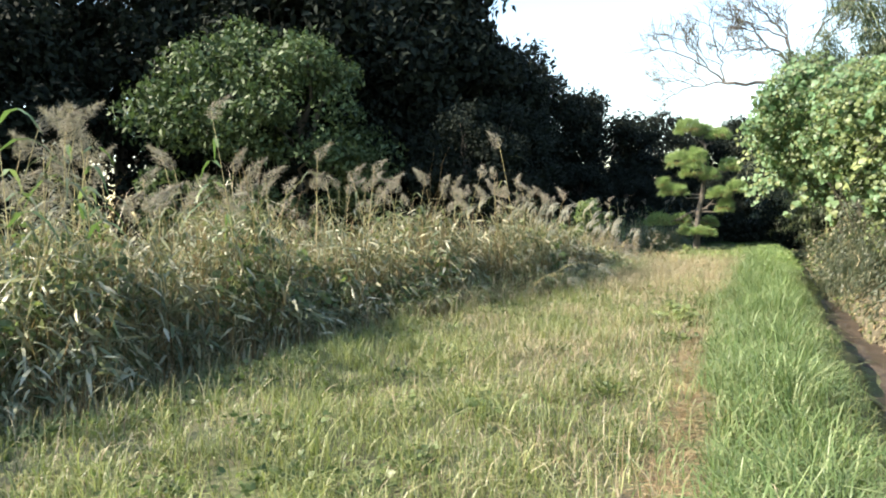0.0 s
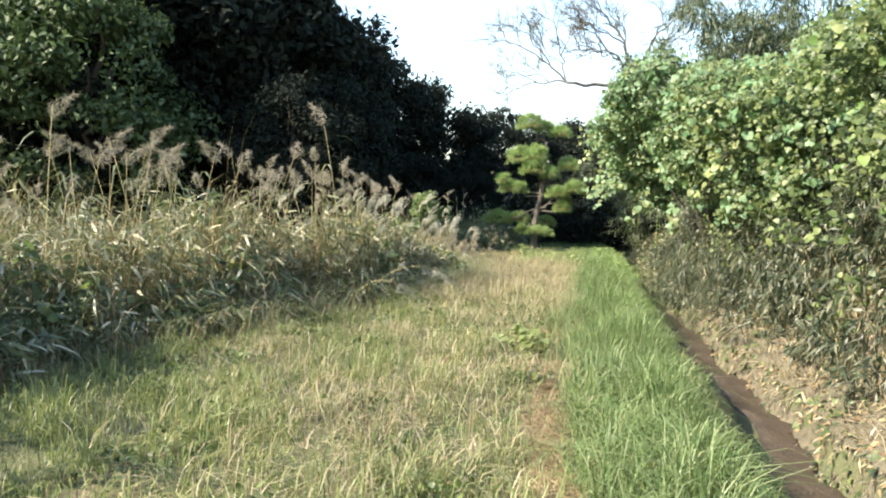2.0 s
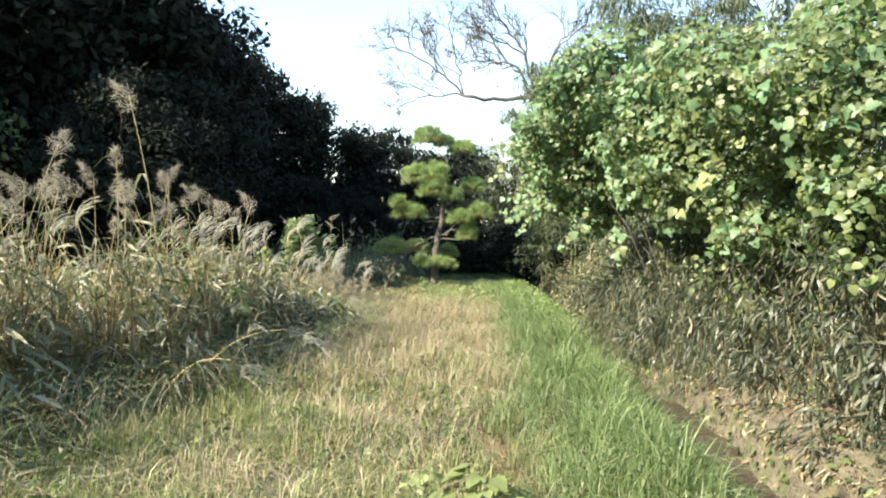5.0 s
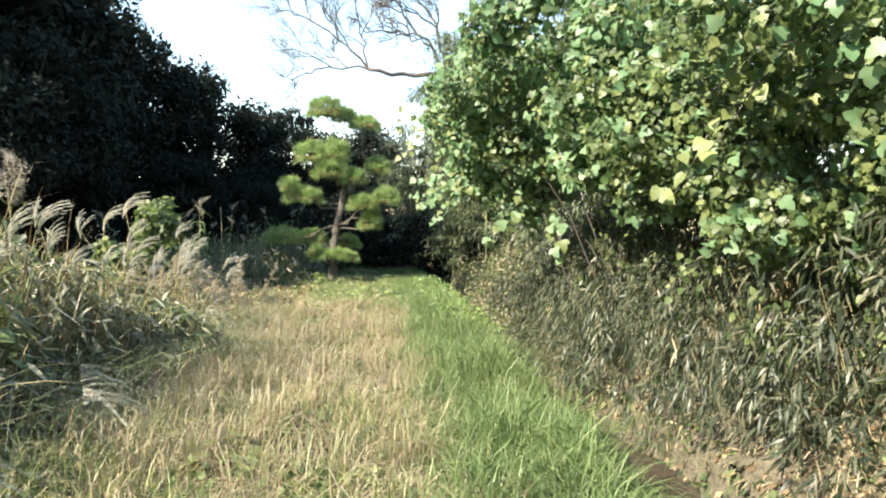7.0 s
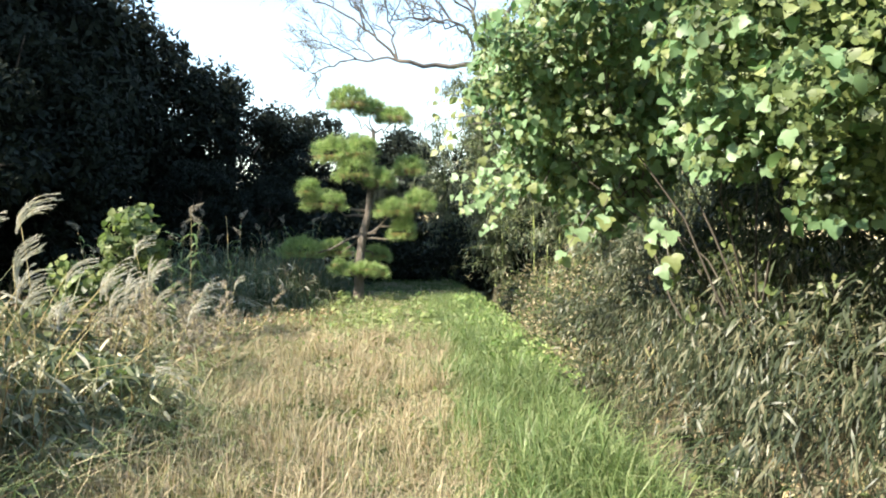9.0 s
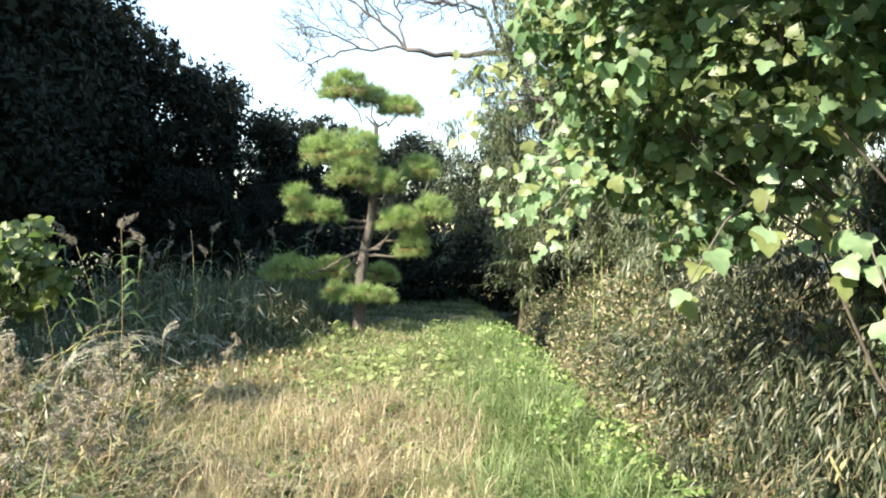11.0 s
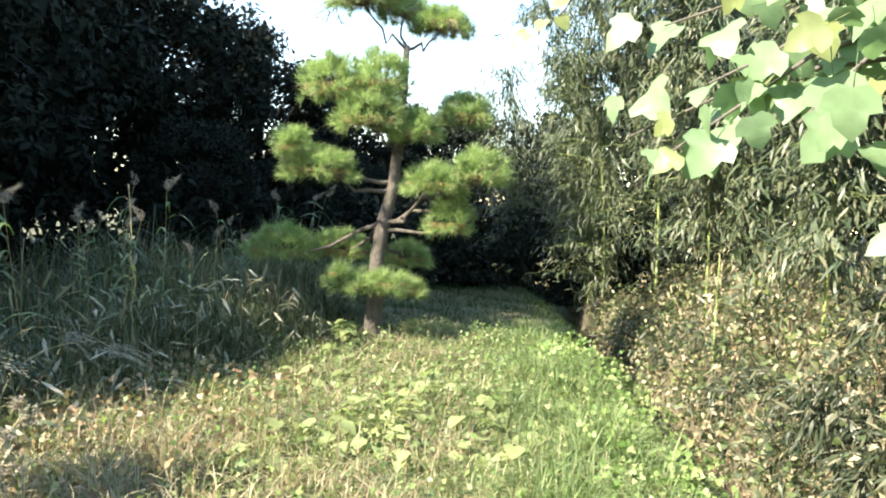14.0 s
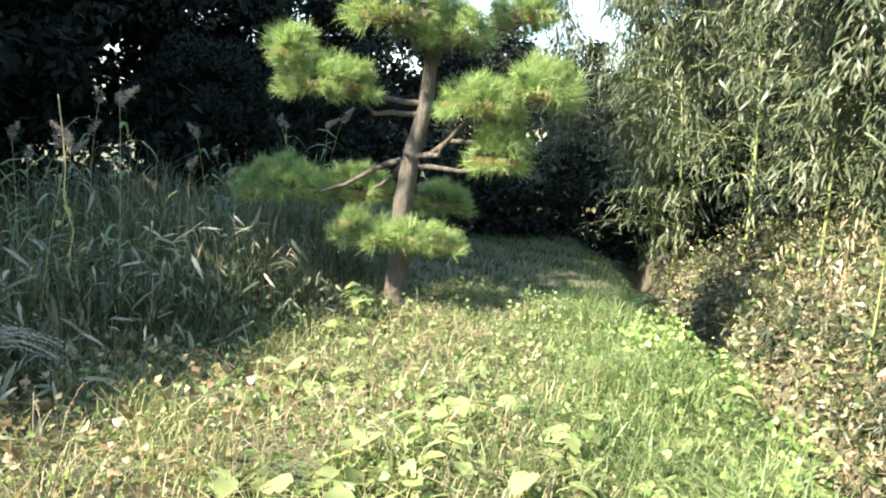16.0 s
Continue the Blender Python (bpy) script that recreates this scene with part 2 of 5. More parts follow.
def arc(a, b, rise=0.0, wobble=0.0, n=6):
    """A bent line from a to b that bulges upwards, with some wander."""
    a, b = np.array(a, float), np.array(b, float)
    u = np.linspace(0, 1, n)[:, None]
    p = a + (b - a) * u + np.array([0, 0, 1.0]) * rise * 4 * u * (1 - u)
    return p + rng.normal(0, 1, (n, 3)) * wobble * np.sin(u * math.pi)


def ball(n):
    return unit(rng.normal(0, 1, (n, 3)))


# ---- the lie of the land: s runs along the ditch, n across it to the hedge ----
ALONG, ACROSS = np.array([0.434, 0.901]), np.array([0.901, -0.434])


def place(s, n):
    return np.asarray(s, float)[..., None] * ALONG + np.asarray(n, float)[..., None] * ACROSS


def wander(s, n):
    """How far the ditch's profile is shifted sideways: uneven edges, and a wider ditch towards the pine."""
    s, n = np.asarray(s, float), np.asarray(n, float)
    w = (0.05 * np.sin(s * 1.3) + 0.035 * np.sin(s * 3.7 + 1) + 0.025 * np.sin(s * 8.3)) * np.exp(-((n - 1.3) / 0.9) ** 2)
    return w - np.interp(s, [14, 18], [0, 0.26]) * np.interp(n, [1.0, 1.5, 3.0, 5.0], [0, 1, 1, 0])


def height(s, n):
    """Ground height: the flat bank with its worn track, the ditch, and the slope under the hedge."""
    s, n = np.asarray(s, float), np.asarray(n, float)
    n = n + wander(s, n)
    z = np.interp(n, [-60, -12, -6, -4, -1.2, -0.7, -0.2, 0.6, 0.98, 1.1, 1.46, 1.52, 1.7, 2.6, 4, 8, 20, 60],
                  [-0.3, -0.3, -0.2, -0.06, 0, -0.03, 0.0, 0.0, -0.16, -0.55, -0.55, -0.04, 0.06, 0.5, 1.3, 2.1, 2.4, 2.4])
    low = np.interp(s, [17, 21], [1.0, 0.62])
    z = np.where(n > 1.52, z * low, z)
    z = np.where((n > 1.09) & (n < 1.47), z * np.interp(s, [12, 17], [0.6, 1.15]), z)
    near = np.exp(-((n + 1.5) / 9) ** 2)
    return z + near * (0.035 * np.sin(s * 1.9 + n * 0.7) * np.sin(n * 2.3 - s * 0.4) + 0.02 * np.sin(s * 4.3 + n * 3.1))


S_LINES = np.concatenate([[-600, -250, -100, -40, -20, -10], np.arange(-6, 34, 0.2), [36, 40, 46, 55, 70, 100, 180, 350, 700]])
N_LINES = np.concatenate([[-600, -250, -100, -50, -30, -20, -15, -12, -10, -8], np.arange(-7, 0.4, 0.35),
                          [0.6, 0.85, 0.98, 1.04, 1.1, 1.25, 1.46, 1.49, 1.52, 1.58, 1.7, 1.9, 2.2, 2.6, 3, 3.5, 4, 5, 6, 8, 12, 20, 40, 90, 250, 600]])


def sheet(name, ss, nn, mat, lift=0.0, rough=0.0):
    S, N0 = np.meshgrid(ss, nn, indexing="ij")
    M = N0
    for _ in range(4):
        M = N0 - wander(S, M)
    N = M
    xy, z = place(S, N), height(S, N) + lift
    if rough:
        z = z + rng.normal(0, rough, z.shape)
        xy = xy + rng.normal(0, rough * 0.7, xy.shape)
    v = np.dstack([xy, z]).reshape(-1, 3)
    a, b = len(ss), len(nn)
    i = (np.arange(a - 1)[:, None] * b + np.arange(b - 1)[None]).ravel()
    f = np.concatenate([np.stack([i, i + b, i + 1], -1), np.stack([i + 1, i + b, i + b + 1], -1)])
    f = f[:, ::-1]
    return part(name, Soup().add(v, f), mat, smooth=True)


tagged(sheet("ground", S_LINES, N_LINES, SOIL), "grassy brown earth of a field bank with a ditch", "ground", kind="structure")
tagged(sheet("ditch_bank", np.arange(-4, 30, 0.1), [1.445, 1.47, 1.5, 1.522, 1.55, 1.6, 1.66, 1.8, 2.0, 2.3, 2.7], BANK, 0.03, 0.02),
       "sunlit dry tan earth bank beside the ditch", "bank", kind="structure")
tagged(sheet("ditch_bed", np.arange(-4, 30, 0.1), [1.09, 1.18, 1.27, 1.36, 1.45], MUD, 0.03, 0.01), "damp brown mud bed of the narrow ditch, darkened for its shadow", "ditch", kind="structure")


def reed_edge(s):
    return np.interp(s, [-6, 6, 8, 9.5, 12, 14, 16.5, 19, 22, 23.6, 30], [-4.6, -4.6, -4.4, -4.0, -3.1, -2.6, -2.6, -3.3, -3.1, -2.2, -2.8]) + 0.14 * np.sin(s * 2.3) + 0.1 * np.sin(s * 5.1 + 1)


def verge_edge(s):
    return np.interp(s, [0, 3.4, 5.3, 9.2, 12, 14, 18, 25], [0.02, -0.06, -0.16, -0.4, -0.4, -0.25, -0.8, -1.2])


def scatter(count, s0, s1, n0, n1):
    return rng.uniform(s0, s1, count), rng.uniform(n0, n1, count)


def patchy(s, n, scale, seed):
    a = np.sin(s * scale + seed) * np.cos(n * scale * 1.3 + seed * 2.1) + 0.6 * np.sin(s * scale * 2.3 + n * scale * 1.7 + seed)
    return a + 0.4 * np.sin(n * scale * 3.1 - s * scale * 1.1 + seed * 3)


# ---- grass ----
def grass():
    # mixed grass over the whole bank, thicker in tussocks
    s, n = scatter(240000, -1, 25, -6.2, 0.9)
    dry_share = np.interp(n, [-6, -3.2, -2.2, -1.4, -0.5, -0.2, 1], [0.15, 0.2, 0.42, 0.8, 0.8, 0.2, 0.1]) * np.interp(s, [0, 5, 9, 18, 20.5, 25], [0.12, 0.36, 1.0, 1.15, 0.7, 0.4])
    dry_share = dry_share + (0.2 * patchy(s, n, 1.1, 1.0) + 0.1 * patchy(s, n, 2.7, 5.0)) * np.interp(s, [0, 5, 9], [0.5, 0.6, 1.0])
    tuft = patchy(s, n, 3.3, 2.0) + patchy(s, n, 6.1, 8.0)
    keep = (n > reed_edge(s) - 0.8) & (rng.random(len(s)) < 0.75 + 0.22 * tuft)
    bare = (np.abs(n + 0.15 - verge_edge(s) + 0.03 * np.sin(s * 2.1)) < 0.18) & (s < 11) & (rng.random(len(s)) < 0.95)
    keep &= ~bare & ((n < 0.5) | (rng.random(len(s)) < 0.3))
    s, n, dry_share, tuft = s[keep], n[keep], dry_share[keep], tuft[keep]
    dry = rng.random(len(s)) < dry_share
    for pick, name, mat, h0, h1, lean, text in ((~dry, "lawn_grass", LAWN, 0.06, 0.19, 1.1, "short mixed green grass on the field bank"),
                                                (dry, "dry_grass", DRY, 0.06, 0.2, 1.8, "straw-coloured dry grass along the worn track")):
        so, k = Soup(), int(pick.sum())
        h = rng.uniform(h0, h1, k) * rng.uniform(0.5, 1.3, k) * (1 + 0.3 * np.clip(tuft[pick], -1.5, 2))
        blades(so, place(s[pick], n[pick]), height(s[pick], n[pick]) - 0.01, h, rng.uniform(0.004, 0.010, k), rng.uniform(0.15, lean * 1.5, k), curl=0.9)
        stuff(name, so, mat, text, "grass")
    # tufts of longer grass standing in the turf
    cs, cn = scatter(620, 0.5, 13, -4.6, -0.3)
    keep = (cn > reed_edge(cs) - 0.1) & (patchy(cs, cn, 1.4, 6.0) > -0.5)
    cs, cn = cs[keep], cn[keep]
    k = 30
    s, n = np.repeat(cs, k) + rng.normal(0, 0.09, k * len(cs)), np.repeat(cn, k) + rng.normal(0, 0.09, k * len(cs))
    so = Soup()
    blades(so, place(s, n), height(s, n) - 0.01, np.repeat(rng.uniform(0.13, 0.3, len(cs)), k) * rng.uniform(0.5, 1.2, len(s)), rng.uniform(0.004, 0.008, len(s)), rng.uniform(0.1, 1.1, len(s)), curl=0.9)
    stuff("grass_tufts", so, LAWN, "tufts of longer green grass in the turf", "grass")
    # darker weeds in patches
    so = Soup()
    cs, cn = scatter(150, 1, 20, -4.2, -0.6)
    keep = cn > reed_edge(cs) + 0.2
    cs, cn = cs[keep], cn[keep]
    s, n = np.repeat(cs, 70) + rng.normal(0, 0.12, 70 * len(cs)), np.repeat(cn, 70) + rng.normal(0, 0.12, 70 * len(cs))
    p = np.column_stack([place(s, n), height(s, n) + rng.uniform(0.02, 0.11, len(s))])
    stamp(so, LEAF, p, ball(len(p)) * [1, 1, 0.6], ball(len(p)) * 0.8 + [-0.2, 0, 0.8], rng.uniform(0.025, 0.06, len(p)))
    stuff("turf_weeds", so, VINE, "patches of darker small-leaved weeds in the turf", "weeds")
    # trodden dead stems in the track
    s = rng.uniform(0, 11, 13000)
    n = verge_edge(s) - 0.15 - 0.03 * np.sin(s * 2.1) + rng.normal(0, 0.08, len(s))
    so = Soup()
    p = np.column_stack([place(s, n), height(s, n) + rng.uniform(0.005, 0.03, len(s))])
    stamp(so, SPIKE, p, ball(len(s)) * [1, 1, 0.12], ball(len(s)) * 0.4 + [0, 0, 1], rng.uniform(0.06, 0.18, len(s)), wide=np.full(len(s), 0.05))
    stuff("track_litter", so, REED_DRY, "trodden reddish-brown dead stems in the narrow track", "litter")
    # long blades that arch from the reeds over the turf
    s = rng.uniform(8, 17, 2600)
    n = reed_edge(s) + rng.normal(-0.15, 0.3, len(s))
    so = Soup()
    k = len(s) // 2
    blades(so, place(s[:k], n[:k]), height(s[:k], n[:k]), rng.uniform(0.35, 0.75, k), rng.uniform(0.004, 0.009, k), rng.uniform(1.0, 2.0, k), 0, 0.75)
    blades(so, place(s[k:], n[k:]), height(s[k:], n[k:]), rng.uniform(0.3, 0.7, len(s) - k), rng.uniform(0.004, 0.009, len(s) - k), rng.uniform(1.0, 2.0, len(s) - k), 1, 0.75)
    stuff("arching_grass", so, [LUSH, DRY], "long arching grass blades at the foot of the reeds", "grass")
    # upright withered stalks
    s, n = scatter(6000, 0, 21, -4.6, -0.2)
    keep = (n > reed_edge(s) - 0.5) & (patchy(s, n, 1.3, 3.0) > 0.2 - 0.9 * (n < reed_edge(s) + 0.5))
    s, n = s[keep], n[keep]
    so = Soup()
    blades(so, place(s, n), height(s, n), rng.uniform(0.15, 0.42, len(s)), rng.uniform(0.003, 0.006, len(s)), rng.uniform(0.0, 1.0, len(s)))
    stuff("withered_stalks", so, DRY, "thin withered grass stalks standing on the bank", "grass")
    # tall tan tussocks between the reeds and the pine
    cs, cn = scatter(520, 11.5, 20.5, -2.9, -0.35)
    keep = (cn > reed_edge(cs) - 0.2) & (rng.random(len(cs)) < np.interp(cs, [11.5, 13, 18.5, 20.5], [0.4, 1, 0.6, 0.1]) * np.interp(cn, [-1.2, -0.4], [1, 0.45]))
    cs, cn = cs[keep], cn[keep]
    k = 34
    s, n = np.repeat(cs, k) + rng.normal(0, 0.07, k * len(cs)), np.repeat(cn, k) + rng.normal(0, 0.07, k * len(cs))
    so = Soup()
    blades(so, place(s, n), height(s, n) - 0.01, np.repeat(rng.uniform(0.2, 0.42, len(cs)), k) * rng.uniform(0.5, 1.15, len(s)), rng.uniform(0.003, 0.007, len(s)), rng.uniform(0.1, 1.3, len(s)), curl=0.8)
    stuff("tan_grass", so, DRY, "tall tan withered grass in tussocks beside the reeds", "grass")
    # long blades that arch over the ditch
    s, n = scatter(3000, 2, 21, 0.15, 0.6)
    keep = patchy(s, n, 1.6, 2.0) > 0.0
    s, n = s[keep], n[keep]
    so = Soup()
    blades(so, place(s, n), height(s, n) - 0.01, rng.uniform(0.25, 0.5, len(s)) * np.interp(s, [10, 13], [0.75, 1.15]), rng.uniform(0.005, 0.010, len(s)), rng.uniform(0.4, 1.6, len(s)), curl=1.0)
    stuff("long_grass", so, LUSH, "long green grass blades arching over the ditch", "grass")
    # tall lush strip beside the ditch
    s, n = scatter(70000, -1, 25, -1.3, 0.93)
    tall = np.interp(n, [-0.5, 0.0, 0.42, 0.68, 0.93], [0.13, 0.27, 0.3, 0.13, 0.07]) * np.interp(s, [0, 5, 10, 13, 18, 25], [1, 1.1, 1.25, 1.4, 1.1, 0.8]) * (1 + 0.3 * patchy(s, n, 3.0, 1.0))
    edge = verge_edge(s) + 0.05 * np.sin(s * 1.7) + 0.05 * np.sin(s * 4.1) + np.interp(s, [5, 9], [0.03, 0.14]) * patchy(s, n, 1.9, 4.0)
    keep = (n > edge) | (rng.random(len(s)) < 0.12)
    s, n, tall = s[keep], n[keep], tall[keep]
    so = Soup()
    blades(so, place(s, n), height(s, n) - 0.02, tall * rng.uniform(0.4, 1.35, len(s)), rng.uniform(0.004, 0.010, len(s)), rng.uniform(0.2, 1.5, len(s)), curl=1.0)
    stuff("verge_grass", so, LUSH, "tall lush green grass overhanging the ditch", "grass")
    # grass beyond the pine, with its shade put into the colour
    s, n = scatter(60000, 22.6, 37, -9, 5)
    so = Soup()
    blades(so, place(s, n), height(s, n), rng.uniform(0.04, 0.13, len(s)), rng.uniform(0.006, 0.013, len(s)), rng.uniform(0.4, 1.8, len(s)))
    stuff("shaded_grass", so, SHADE_TURF, "short green grass beyond the pine, darkened to stand for shade", "grass")
    # straw and dead leaves on the far bank
    s, n = scatter(20000, 0, 27, 1.55, 3.6)
    so = Soup()
    blades(so, place(s, n), height(s, n), rng.uniform(0.05, 0.28, len(s)), rng.uniform(0.004, 0.01, len(s)), rng.uniform(0.4, 2.2, len(s)), curl=0.7)
    s, n = scatter(12000, 0, 28, 1.5, 4.5)
    p = np.column_stack([place(s, n), height(s, n) + rng.uniform(0.01, 0.06, len(s))])
    stamp(so, NARROW, p, ball(len(p)) * [1, 1, 0.5], ball(len(p)) * 0.6 + [0, 0, 1], rng.uniform(0.06, 0.16, len(p)))
    s, n = scatter(1500, 0, 27, 1.5, 1.66)
    p = np.column_stack([place(s, n), height(s, n) + 0.01])
    stamp(so, NARROW, p, ball(len(p)) * [0.8, 0.8, 0.3] + np.append(-ACROSS * 0.7, -0.35), ball(len(p)) * 0.5 + [0, 0, 1], rng.uniform(0.06, 0.16, len(p)), 0, np.full(len(p), 0.35))
    s, n = scatter(14000, 0, 27, 1.5, 3.4)
    p = np.column_stack([place(s, n), height(s, n) + rng.uniform(0.0, 0.05, len(s))])
    stamp(so, OVAL, p, ball(len(p)) * [1, 1, 0.6] + np.append(-ACROSS * 0.4, -0.3), ball(len(p)) * 0.8 + [0, 0, 1], rng.uniform(0.03, 0.09, len(p)), 1)
    s, n0 = scatter(11000, 0, 27, 1.44, 1.62)
    n = n0 - wander(s, n0)
    p = np.column_stack([place(s, n - 0.015), height(s, n) + 0.02])
    ax = ball(len(p)) * [0.7, 0.7, 0.4] + np.append(-ACROSS * 0.5, -0.6)
    nr = ball(len(p)) * 0.5 + np.append(-ACROSS * 0.8, 0.6)
    for i, (leaf, mat) in enumerate(((NARROW, 0), (NARROW, 3), (OVAL, 1), (LEAF, 2), (NARROW, 3))):
        q = np.arange(len(p)) % 5 == i
        stamp(so, leaf, p[q], ax[q], nr[q], rng.uniform(0.04, 0.12, int(q.sum())) * (0.95 if leaf is NARROW else 0.6), mat)
    s, n = scatter(5000, 3, 27, 1.44, 3.0)
    pick = patchy(s, n, 2.2, 9.0) > 0.4
    s, n = s[pick], n[pick]
    p = np.column_stack([place(s, n), height(s, n) + rng.uniform(0.02, 0.16, len(s))])
    stamp(so, HEART, p, ball(len(p)) * [1, 1, 0.6], ball(len(p)) * 0.8 + [0, 0, 1], rng.uniform(0.03, 0.07, len(p)), 2)
    stuff("straw_litter", so, [DRY, REED_DRY, VINE, SASA], "dry straw and fallen bamboo leaves on the bank", "litter")
    # low broad herbs near the pine
    s, n = scatter(11000, 15.5, 25, -3.2, 1.0)
    keep = rng.random(len(s)) < np.interp(s, [15.5, 18.5, 21], [0.05, 0.35, 0.6]) * np.interp(n, [-3.2, -1.5, 0.5], [0.3, 0.6, 1.0]) * (0.8 + 0.4 * patchy(s, n, 2.0, 6.0))
    s, n = s[keep], n[keep]
    so = Soup()
    p = np.column_stack([place(s, n), height(s, n) + rng.uniform(0.03, 0.2, len(s))])
    stamp(so, LEAF, p, ball(len(p)) * [1, 1, 0.6], ball(len(p)) * 1.0 + [-0.3, -0.1, 0.6], rng.uniform(0.02, 0.05, len(p)))
    s, n = scatter(34000, 14.5, 25, -3.2, 0.8)
    pick = rng.random(len(s)) < np.interp(s, [17, 20.5], [0.02, 0.9]) * np.interp(n, [-2.5, -0.8], [0.45, 1.0]) * (0.75 + 0.3 * patchy(s, n, 2.6, 3.0))
    s, n = s[pick], n[pick]
    p = np.column_stack([place(s, n), height(s, n) + rng.uniform(0.01, 0.12, len(s))])
    stamp(so, OVAL, p, ball(len(p)) * [1, 1, 0.5], ball(len(p)) * 0.9 + [-0.3, 0, 0.7], rng.uniform(0.02, 0.055, len(p)), 1, rng.uniform(0.8, 1.6, len(p)))
    s, n = scatter(6500, 16.5, 23.5, 0.1, 1.05)
    pick = patchy(s, n, 2.4, 1.0) + patchy(s, n, 5.0, 4.0) > 0.35
    s, n = s[pick], n[pick]
    p = np.column_stack([place(s, n), height(s, n) + rng.uniform(0.04, 0.3, len(s))])
    stamp(so, LEAF, p, ball(len(p)) * [1, 1, 0.6] + np.append(ACROSS * 0.2, -0.1), ball(len(p)) * 0.8 + [-0.4, -0.1, 0.6], rng.uniform(0.02, 0.055, len(p)))
    stuff("low_herbs", so, [HERB, LUSH], "bright green low herbs and creeping leaves on the bank", "weeds")


def dead_leaves():
    """Curled brown leaves lying at the foot of the reeds near the pine."""
    so = Soup()
    s, n = scatter(1000, 18.6, 22.0, -3.4, -1.9)
    keep = rng.random(len(s)) < np.interp(n, [-3.2, -2.3, -1.5], [1.0, 0.8, 0.1])
    s, n = s[keep], n[keep]
    p = np.column_stack([place(s, n), height(s, n) + rng.uniform(0.03, 0.2, len(s))])
    stamp(so, LEAF, p, ball(len(p)), ball(len(p)) * 0.9 + [-0.4, -0.1, 0.4], rng.uniform(0.025, 0.065, len(p)))
    stuff("dead_leaves", so, REED_DRY, "curled brown dead leaves at the foot of the reeds", "litter")


# ---- shrubs and thicket on the far side of the ditch ----
def leaf_mass(soup, leaf, centres, radii, count, size, mat=0, droop=0.3, inner=0.55, face=None):
    """Leaves over the outside of a cluster of rounded clumps."""
    centres, radii = np.array(centres, float), np.array(radii, float)
    area = radii[:, 0] * radii[:, 2]
    which = rng.choice(len(centres), count, p=area / area.sum())
    d = ball(count)
    r = rng.uniform(inner, 1.05, count)[:, None] ** 0.6
    r = r * (1 + 0.12 * np.sin(d[:, :1] * 7 + which[:, None]) + 0.1 * np.sin(d[:, 2:] * 9 + which[:, None] * 1.7))
    p = centres[which] + d * radii[which] * r
    nrm = unit(d * 0.6 + [-0.55, -0.35, 0.4] + rng.normal(0, 0.6, (count, 3)))
    ax = unit(np.cross(nrm, ball(count)) + [0, 0, -droop] + d * 0.3)
    keep = p[:, 2] > 0.05
    stamp(soup, leaf, p[keep], ax[keep], nrm[keep], rng.uniform(size[0], size[1], int(keep.sum())), mat)
    return p


def shrub(s, n, clumps, leaf, mat, count, size, label, category="shrub", name="vine_covered_shrub", extra=None):
    """A shrub: stems from the ground to its clumps, and the leaves over them. clumps: ds, dn, z, rs, rn, rz."""
    root = place(s, n)
    base = np.array([*root, float(height(s, n))])
    ob = new(name)
    ob.location = base
    leaves = Soup()
    c, r = [], []
    for ds, dn, z, rs, rn, rz in clumps:
        q = np.array([*(ALONG * ds + ACROSS * dn), z - base[2]])
        c.append(q)
        r.append((max(rs * 0.5 + rn * 0.5, 0.1), rs * 0.6 + rn * 0.4, rz))
        wood = Soup()
        tube(wood, arc((rng.normal(0, 0.15), rng.normal(0, 0.15), -0.05), q, 0.25, 0.06), np.linspace(0.011, 0.004, 6), 5)
        for _ in range(4):
            tube(wood, arc(q * 0.75, q + ball(1)[0] * np.array(r[-1]) * 0.9, 0.1, 0.05, 5), np.linspace(0.01, 0.003, 5), 4)
        part("stem", wood, DARK_BARK, ob)
    c, r = np.array(c), np.array(r)
    world_c = c + base
    sub = rng.integers(0, len(c), 9 * len(c))
    world_c = np.concatenate([world_c, world_c[sub] + ball(len(sub)) * r[sub] * rng.uniform(0.65, 1.12, (len(sub), 1))])
    r = np.concatenate([r * 0.8, r[sub] * rng.uniform(0.22, 0.48, (len(sub), 1))])
    tmp = Soup()
    leaf_mass(tmp, leaf, world_c, r, count, size)
    v = np.concatenate(tmp.v) - base
    leaves.add(v, np.concatenate(tmp.f))
    mats = [mat]
    if extra:
        tmp = Soup()
        leaf_mass(tmp, extra[0], world_c, r, extra[2], extra[3], inner=0.85)
        leaves.add(np.concatenate(tmp.v) - base, np.concatenate(tmp.f), 1)
        mats.append(extra[1])
    part("foliage", leaves, mats, ob)
    return tagged(ob, label, category)


